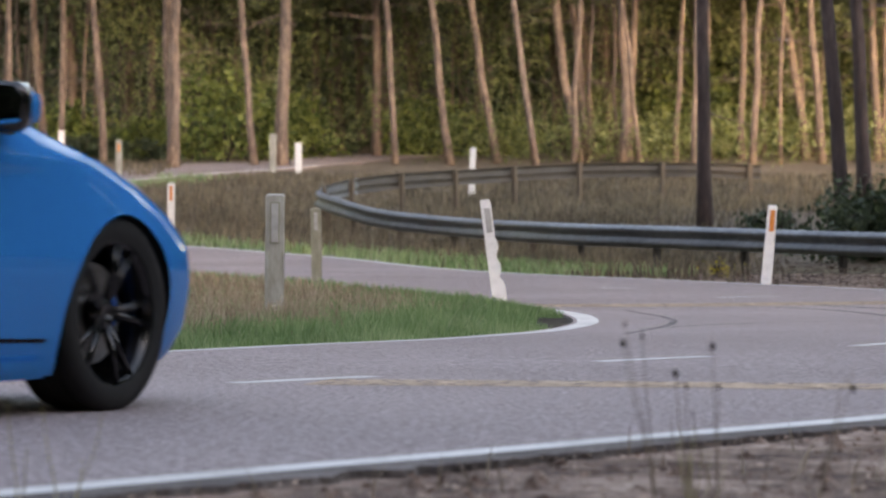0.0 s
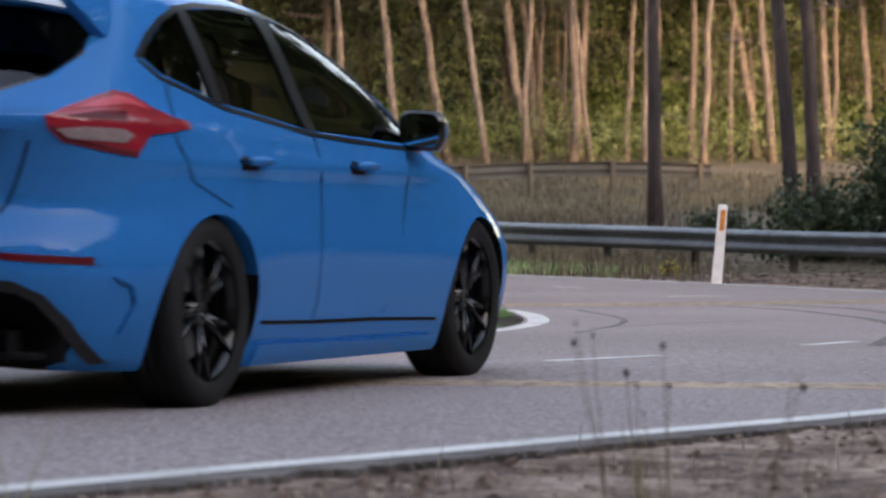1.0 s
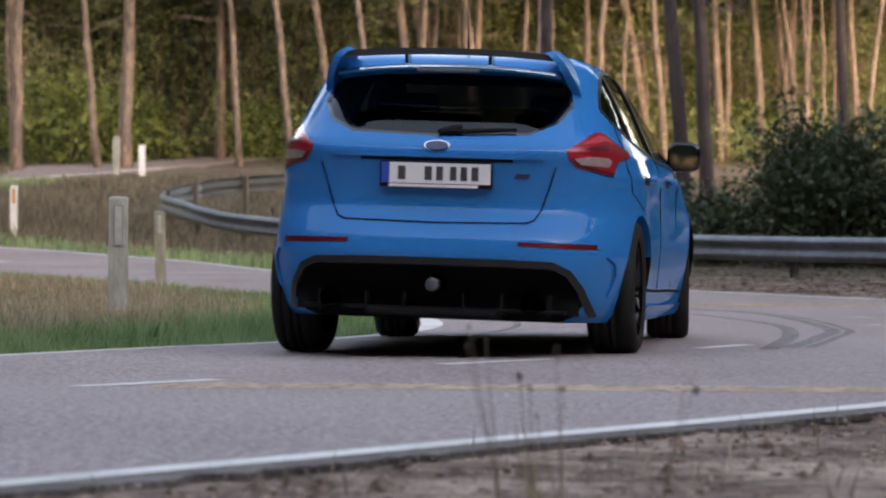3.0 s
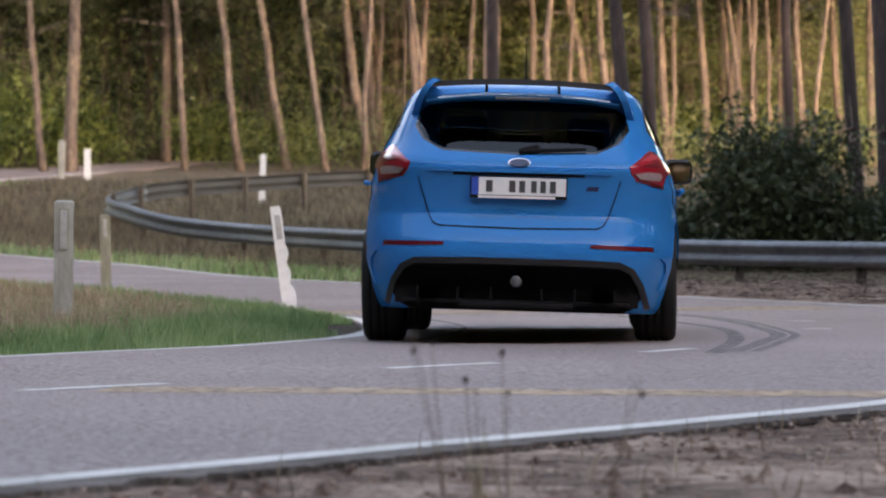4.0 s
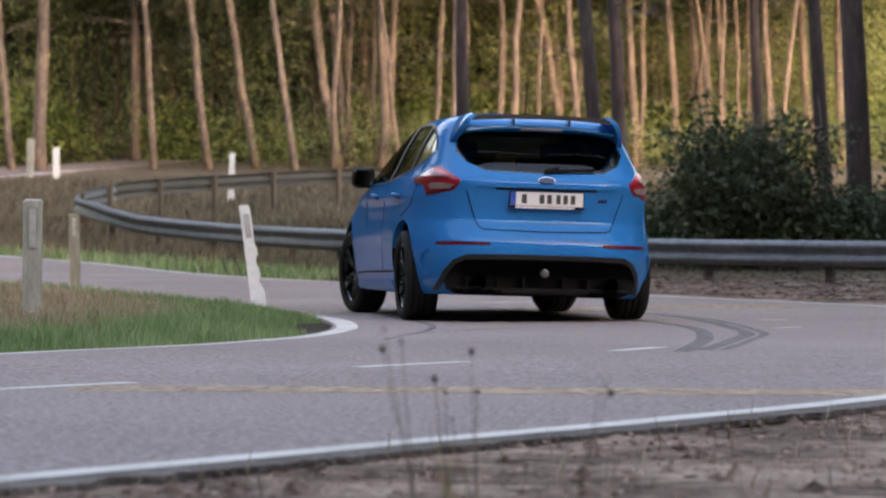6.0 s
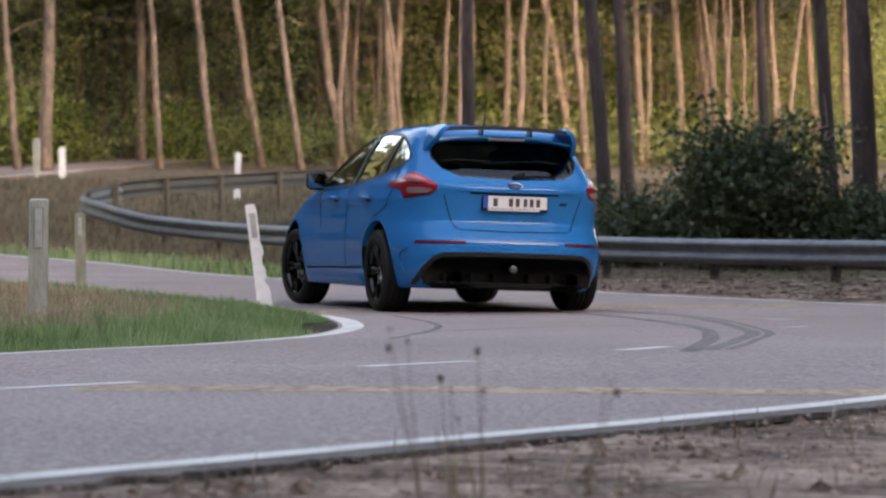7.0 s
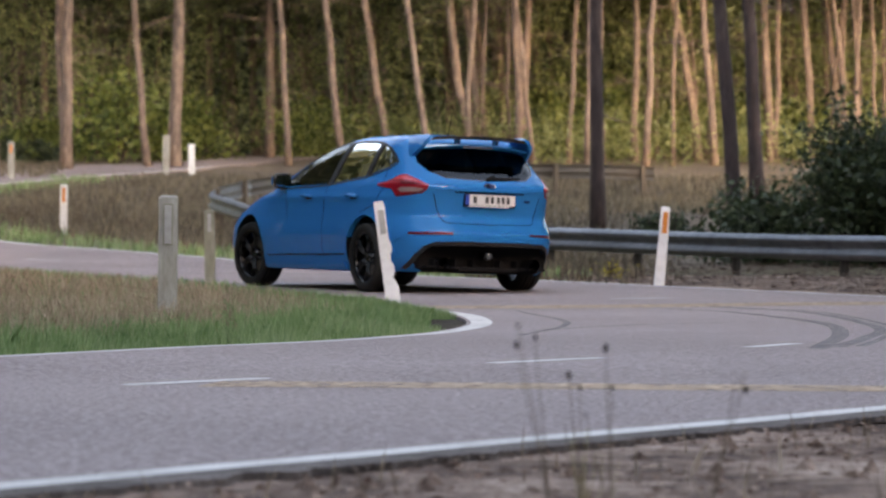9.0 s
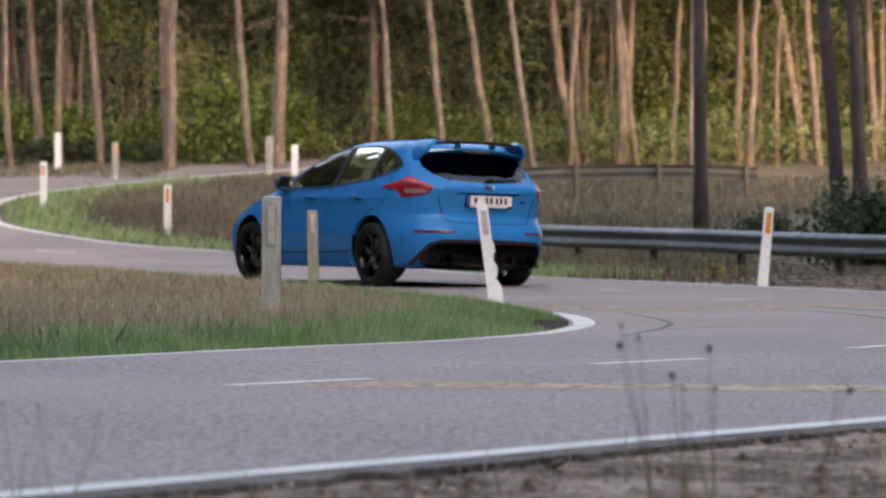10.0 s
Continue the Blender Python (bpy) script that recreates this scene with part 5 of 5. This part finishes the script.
o = new("canopy", cloud_mesh("canopy", leaf_quads(np.stack([x, y, z], 1), 1.3, far), NEEDLES))
tagged(o, "closed dark canopy over the pine trunks", "canopy", kind="stuff")
# drooping pine sprays at the wood's edge
hub = np.stack([far.uniform(-17, 13, 150), far.uniform(91, 106, 150), far.uniform(4.6, 9.5, 150)], 1)
hub[:, 2] += level(hub[:, 1]) - 1
c = hub[far.integers(0, 150, 15000)] + far.normal(0, 1, (15000, 3)) * np.array([0.75, 0.75, 0.22])
o = new("pine_sprays", cloud_mesh("pine_sprays", leaf_quads(c, 0.30, far, thin=0.2), NEEDLES))
tagged(o, "drooping green pine sprays between the trunks", "foliage", kind="stuff")

# unseen trees added beside and behind the road, for shade and reflections
pts, bm = [], bmesh.new()
spots = []
for k in range(700):
    a = far.uniform(0, 2 * math.pi)
    r = far.uniform(24, 62)
    spots.append((r * math.cos(a), 14 + r * math.sin(a) * (1.3 if math.sin(a) > 0 else 1)))
spots += [(far.uniform(-44, -25), far.uniform(22, 86)) for _ in range(170)]
# added out-of-view rows that the car's sides and windows reflect
flank = [(far.uniform(-27, -15), far.uniform(24, 46)) for _ in range(40)] + [(far.uniform(10.5, 17), far.uniform(5, 26)) for _ in range(9)] + [(far.uniform(12, 17), far.uniform(30, 55)) for _ in range(20)] + [(far.uniform(15, 42), far.uniform(12, 58)) for _ in range(85)]
spots += [(far.uniform(-24, 30), far.uniform(-34, -11)) for _ in range(70)]
for k, (x, y) in enumerate(spots + flank):
    if k >= len(spots):
        if 0 < x < 6 + 0.14 * y:
            continue
    elif y > (36 if x > 26 else 86 if x < -25 else 10) or abs(x) < 9 and y > -10:
        continue
    h = far.uniform(16.5, 20.5) if y < 12 else far.uniform(11, 14) if x > 0 else far.uniform(15, 19)
    if x > 14 and y > -14:
        h = far.uniform(4.5, 7.5) if x < 40 else far.uniform(9, 13)
    tube(bm, [(x, y, -0.2), (x + far.normal(0, 0.3), y, h * 0.9)], [0.19, 0.06], 6)
    m = 230
    c = np.array([x, y, 0]) + far.normal(0, 1, (m, 3)) * np.array([1.7, 1.7, 0])
    c[:, 2] = h - far.random(m) ** 1.1 * (h - 0.6)
    pts.append(c)
for k in range(26):
    # tall pines added out of view beside the road to break up the low sun
    x, y, h = far.uniform(10.5, 20), far.uniform(24, 50), far.uniform(20, 26)
    if x < 6 + 0.14 * y:
        continue
    tube(bm, [(x, y, -0.2), (x + far.normal(0, 0.3), y, h * 0.9)], [0.19, 0.06], 6)
    c = np.array([x, y, 0]) + far.normal(0, 1, (150, 3)) * np.array([1.9, 1.9, 0])
    c[:, 2] = h - far.random(150) * h * 0.5
    pts.append(c)
for k in range(150):
    # tall unseen pines added behind the near verge to keep the low sun off the road
    x, y, h = far.uniform(-40, 48), far.uniform(-46, -15), far.uniform(19, 26)
    tube(bm, [(x, y, -0.2), (x + far.normal(0, 0.3), y, h * 0.9)], [0.19, 0.06], 6)
    c = np.array([x, y, 0]) + far.normal(0, 1, (210, 3)) * np.array([1.8, 1.8, 0])
    c[:, 2] = h - far.random(210) * (h - 1)
    pts.append(c)
# high crowns added beyond the road, above the view, to darken reflections
m = 5200
c = np.stack([far.uniform(-45, 60, m), far.uniform(98, 135, m), far.uniform(15.5, 24, m)], 1)
pts.append(c)
o = new("unseen_shade_trunks", mesh_object("unseen_shade_trunks", bm, BARK))
tagged(o, "unseen pine trunks added around the road for shade and reflections", "wood", kind="stuff")
o = new("unseen_shade_crowns", cloud_mesh("unseen_shade_crowns", leaf_quads(np.concatenate(pts), 1.35, far), NEEDLES))
tagged(o, "unseen dark pine crowns added around the road for shade and reflections", "wood", kind="stuff")


# ---- grass ----
A_MONO = EDGE_A[: int(NS * 0.70)]
B_MONO = EDGE_B[int(NS * 0.375): int(NS * 0.90)]


def blades(x, y, h, w, rng, bend=0.35):
    n = len(x)
    a = rng.uniform(0, 2 * math.pi, n)
    base = np.stack([x, y, level(y) - 0.06], 1)
    side = np.stack([np.cos(a), np.sin(a), np.zeros(n)], 1) * (w / 2)[:, None]
    b = rng.uniform(0, 2 * math.pi, n)
    tip = np.stack([np.cos(b), np.sin(b), np.zeros(n)], 1) * (h * bend * rng.random(n))[:, None]
    up = np.stack([np.zeros(n), np.zeros(n), h + 0.06], 1)
    return np.stack([base - side, base + side, base + side * 0.7 + up * 0.6 + tip * 0.4, base + up + tip, base - side * 0.7 + up * 0.6 + tip * 0.4], 1)


def scatter(n, x0, x1, y0, y1, rng, inside):
    x, y = rng.uniform(x0, x1, n), rng.uniform(y0, y1, n)
    k = inside(x, y)
    return x[k], y[k]


def edge_gap(x, y):
    """Metres from the island's edge inwards (minus: on the road)."""
    return np.interp(y, A_MONO[:, 1], A_MONO[:, 0]) - x


gr = np.random.default_rng(21)
patchy = lambda x, y, s: np.sin(x * 2.1 * s + 1) * np.sin(y * 1.3 * s) + 0.6 * np.sin(x * 5.3 * s + y * 3.1 * s)
x, y = scatter(340000, -7, 0, 14, 30, gr, lambda x, y: edge_gap(x, y) > 0.14 + 0.06 * gr.random(len(x)))
g = edge_gap(x, y)
tipzone = (g < 0.42) & (y > 21.2) & (y < 25)
dry = (g > 0.70 + 0.7 * gr.random(len(x))) & (x < -1.75 + 0.5 * patchy(x, y, 1.0)) & (gr.random(len(x)) < 0.72)
green = ~dry & ~tipzone & (gr.random(len(x)) < 0.92)
h = (0.03 + 0.075 * gr.random(green.sum())) * np.clip(g[green] / 0.5, 0.45, 1.25) * (1 + 0.25 * patchy(x[green], y[green], 2))
o = new("island_grass", cloud_mesh("island_grass", blades(x[green], y[green], h, np.full(len(h), 0.007), gr, 0.9), GRASS))
tagged(o, "short green grass on the island between the roads", "grass", kind="stuff")
dry &= gr.random(len(x)) < 0.6
h = 0.05 + 0.13 * gr.random(dry.sum()) ** 1.8
o = new("island_dry_grass", cloud_mesh("island_dry_grass", blades(x[dry], y[dry], h, np.full(len(h), 0.007), gr, 0.5), DRY_GRASS))
tagged(o, "dry brown grass with seed heads on the island", "grass", kind="stuff")
k = gr.random(dry.sum()) < 0.10
c = np.stack([x[dry][k], y[dry][k], level(y[dry][k]) + h[k]], 1)
o = new("seed_heads", cloud_mesh("seed_heads", leaf_quads(c, 0.018, gr, thin=0.5), DRY_GRASS))
tagged(o, "pale seed heads over the dry grass", "grass", kind="stuff")
x, y = scatter(90000, -16, -1, 30, 56, gr, lambda x, y: edge_gap(x, y) > 0.2)
g = edge_gap(x, y)
dry = (g > 0.7) & (gr.random(len(x)) < 0.7)
for sel, mat, nm, lab, h0, h1 in ((~dry, GRASS, "island_grass", "short green grass on the island between the roads", 0.03, 0.07), (dry, DRY_GRASS, "island_dry_grass", "dry brown grass on the island", 0.04, 0.10)):
    h = h0 + h1 * gr.random(sel.sum())
    o = new(nm, cloud_mesh(nm, blades(x[sel], y[sel], h, np.full(len(h), 0.016), gr, 0.6), mat))
    tagged(o, lab, "grass", kind="stuff")
x, y = scatter(150000, -16, 12, 31, 90, gr, lambda x, y: (x - np.interp(y, B_MONO[:, 1], B_MONO[:, 0])) * np.where(y > 84, -9, 1) > 0.15)
g = x - np.interp(y, B_MONO[:, 1], B_MONO[:, 0])
green = (g < 1.3 + 0.9 * gr.random(len(x))) & (y > 41) & (y < 84) & (gr.random(len(x)) < 0.9)
for sel, mat, nm, lab, h0, h1 in ((green, GRASS, "verge_grass", "green grass along the outer verge", 0.05, 0.11), (~green & (gr.random(len(x)) < np.where(y < 70, np.clip((0.04 - x / y) / 0.06, 0, 1), 1) * np.clip((y - 33) / 12, 0.12, 1)), HEATH, "slope_heath", "brown heath and dry grass on the slope", 0.05, 0.17)):
    h = (h0 + h1 * gr.random(sel.sum())) * np.clip((y[sel] - 29) / 14, 0.2, 1) * np.where(y[sel] < 70, np.clip((0.07 - x[sel] / y[sel]) / 0.06, 0.3, 1), 1)
    o = new(nm, cloud_mesh(nm, blades(x[sel], y[sel], h, np.full(len(h), 0.022), gr, 0.7), mat))
    tagged(o, lab, "grass", kind="stuff")
k = ~green & (y < 70) & (x / y > -0.03)
quads = leaf_quads(np.stack([x[k], y[k], np.zeros(k.sum())], 1), 0.085, gr, thin=0.7)
quads[:, :, 2] = np.abs(quads[:, :, 2]) * 0.3 + (level(y[k]) + 0.004)[:, None]
o = new("needle_litter", cloud_mesh("needle_litter", quads, BROWN_LITTER))
tagged(o, "reddish brown fallen needles beside the guard rail", "litter", kind="stuff")

# ---- the sandy verge ----
cl = np.random.default_rng(31)
lt = np.random.default_rng(77)
x, y = scatter(26000, -3.0, 5, 4.5, 15, lt, lambda x, y: (np.interp(y, EDGE_B[:NS // 3, 1], EDGE_B[:NS // 3, 0]) + 0.12 < x) & (np.sin(x * 5.1 + y * 1.7) + np.sin(y * 3.3 - x * 2.3) + lt.normal(0, 0.7, len(x)) > -0.5))
quads = leaf_quads(np.stack([x, y, np.zeros(len(x))], 1), 0.024, lt, thin=0.6)
quads[:, :, 2] = quads[:, :, 2] * 0.25 + (level(y) - 0.004)[:, None]
o = new("dry_litter", cloud_mesh("dry_litter", quads, LITTER))
tagged(o, "reddish brown dry litter on the sandy verge", "litter", kind="stuff")
x, y = scatter(2600, -3.0, 5, 4.5, 14, cl, lambda x, y: np.interp(y, EDGE_B[:NS // 3, 1], EDGE_B[:NS // 3, 0]) + 0.2 < x)
pieces = []
for a, b in zip(x, y):
    r = 0.008 + 0.03 * cl.random() ** 3
    m = np.array([[1, 0, 0], [0, 1, 0], [-1, 0, 0], [0, -1, 0], [0, 0, 0.8]]) * r * (0.7 + 0.6 * cl.random((5, 1)))
    m += np.array([a, b, float(level(b)) - 0.02])
    pieces += [m[[0, 1, 4]], m[[1, 2, 4]], m[[2, 3, 4]], m[[3, 0, 4]]]
o = new("clods", cloud_mesh("clods", pieces, DIRT))
tagged(o, "small clods and stones on the sandy verge", "stones", kind="stuff")

pb = np.random.default_rng(8)
x, y = scatter(9000, -3.5, 6, 3.5, 16, pb, lambda x, y: np.interp(y, EDGE_B[:NS // 3, 1], EDGE_B[:NS // 3, 0]) + 0.22 < x)
c = np.stack([x, y, level(y) - 0.04 + 0.022 * np.array([noise.noise((a * 1.4, b * 1.1, 0)) for a, b in zip(x, y)])], 1)
o = new("litter", cloud_mesh("litter", leaf_quads(c, 0.028, pb, flat=0.8, thin=0.5), PEBBLE))
tagged(o, "stone chips and dry litter on the sandy verge", "litter", kind="stuff")
n = 900
k = pb.integers(0, len(x), n)
tufts = blades(x[k], y[k], 0.03 + 0.07 * pb.random(n), np.full(n, 0.006), pb, 0.9)
o = new("verge_tufts", cloud_mesh("verge_tufts", tufts, DRY_GRASS))
tagged(o, "sparse dry tufts on the sandy verge", "grass", kind="stuff")


def weed(x, y, stems, label, straw=False):
    """A dry weed: thin stems, each a list of (dx, z) with or without a seed head."""
    z = float(level(y)) - 0.005
    t = thing("weed", label, "weed", "dry weeds on the verge", pose(x, y, z))
    for dx, h, curl, head in stems:
        bm = bmesh.new()
        p = [(0, 0, 0), (dx * 0.25, 0.01, h * 0.4), (dx * 0.7, 0.0, h * 0.8), (dx, -0.01, h + 0.05), (dx + curl, 0, h + 0.05 - abs(curl) * 0.7)]
        q = spline(p if curl else p[:4], 12)
        tube(bm, [tuple(v) for v in q], list(np.linspace(0.0017, 0.0009, 12)), 5)
        part("stem", bm, STRAW if straw else STALK, t, "", True)
        if head:
            bm = bmesh.new()
            e = Vector(q[-1])
            bmesh.ops.create_icosphere(bm, subdivisions=2, radius=0.0058 * head, matrix=Matrix.Translation(e) @ Matrix.Diagonal((0.8, 0.8, 1.25, 1)))
            for v in bm.verts:
                v.co += (v.co - e) * 0.5 * noise.noise(v.co * 260)
            part("seed_head", bm, SEED, t, "dark dry seed head")


weed(0.006, 7.1, ((-0.066, 0.30, 0, 1.1), (-0.062, 0.34, 0, 0.7), (-0.028, 0.315, 0, 0.8)), "tall dry weed with dark seed heads")
weed(0.075, 7.1, ((-0.03, 0.24, 0, 1.2), (-0.008, 0.215, 0, 0.7), (-0.04, 0.15, 0, 0)), "dry weed with a dark seed head")
weed(0.13, 7.1, ((-0.01, 0.295, 0, 1.1), (0.002, 0.215, 0, 0.9), (-0.05, 0.16, 0, 0.5)), "dry weed with two dark seed heads")
weed(0.32, 6.9, ((0.05, 0.235, 0.022, 1.1), (0.07, 0.26, 0, 0)), "dry weed with a hanging curled seed head")
weed(0.07, 6.95, ((0.01, 0.14, 0, 0), (-0.02, 0.12, 0, 0), (0.03, 0.10, 0, 0), (0.0, 0.09, 0, 0)), "pale tuft of dry straw", True)
weed(0.10, 6.85, ((0.01, 0.10, 0, 0), (-0.03, 0.09, 0, 0), (0.04, 0.08, 0, 0), (-0.05, 0.11, 0, 0)), "pale tuft of dry straw", True)
weed(0.20, 6.8, ((0.02, 0.08, 0, 0.6), (-0.02, 0.06, 0, 0)), "small dry weed on the verge")
weed(0.42, 6.8, ((0.02, 0.10, 0, 0.5), (-0.03, 0.08, 0, 0), (0.05, 0.07, 0, 0)), "small dry weed on the verge")
weed(-1.26, 6.9, ((-0.02, 0.19, 0, 0.5), (0.02, 0.10, 0, 0)), "thin green grass stalk at the verge", True)
weed(-1.18, 6.9, ((-0.03, 0.185, 0, 0.5),), "thin grass stalk at the verge", True)
weed(-1.15, 6.85, ((0.07, 0.17, 0, 0.4), (0.03, 0.08, 0, 0)), "thin grass stalk at the verge", True)

motions()
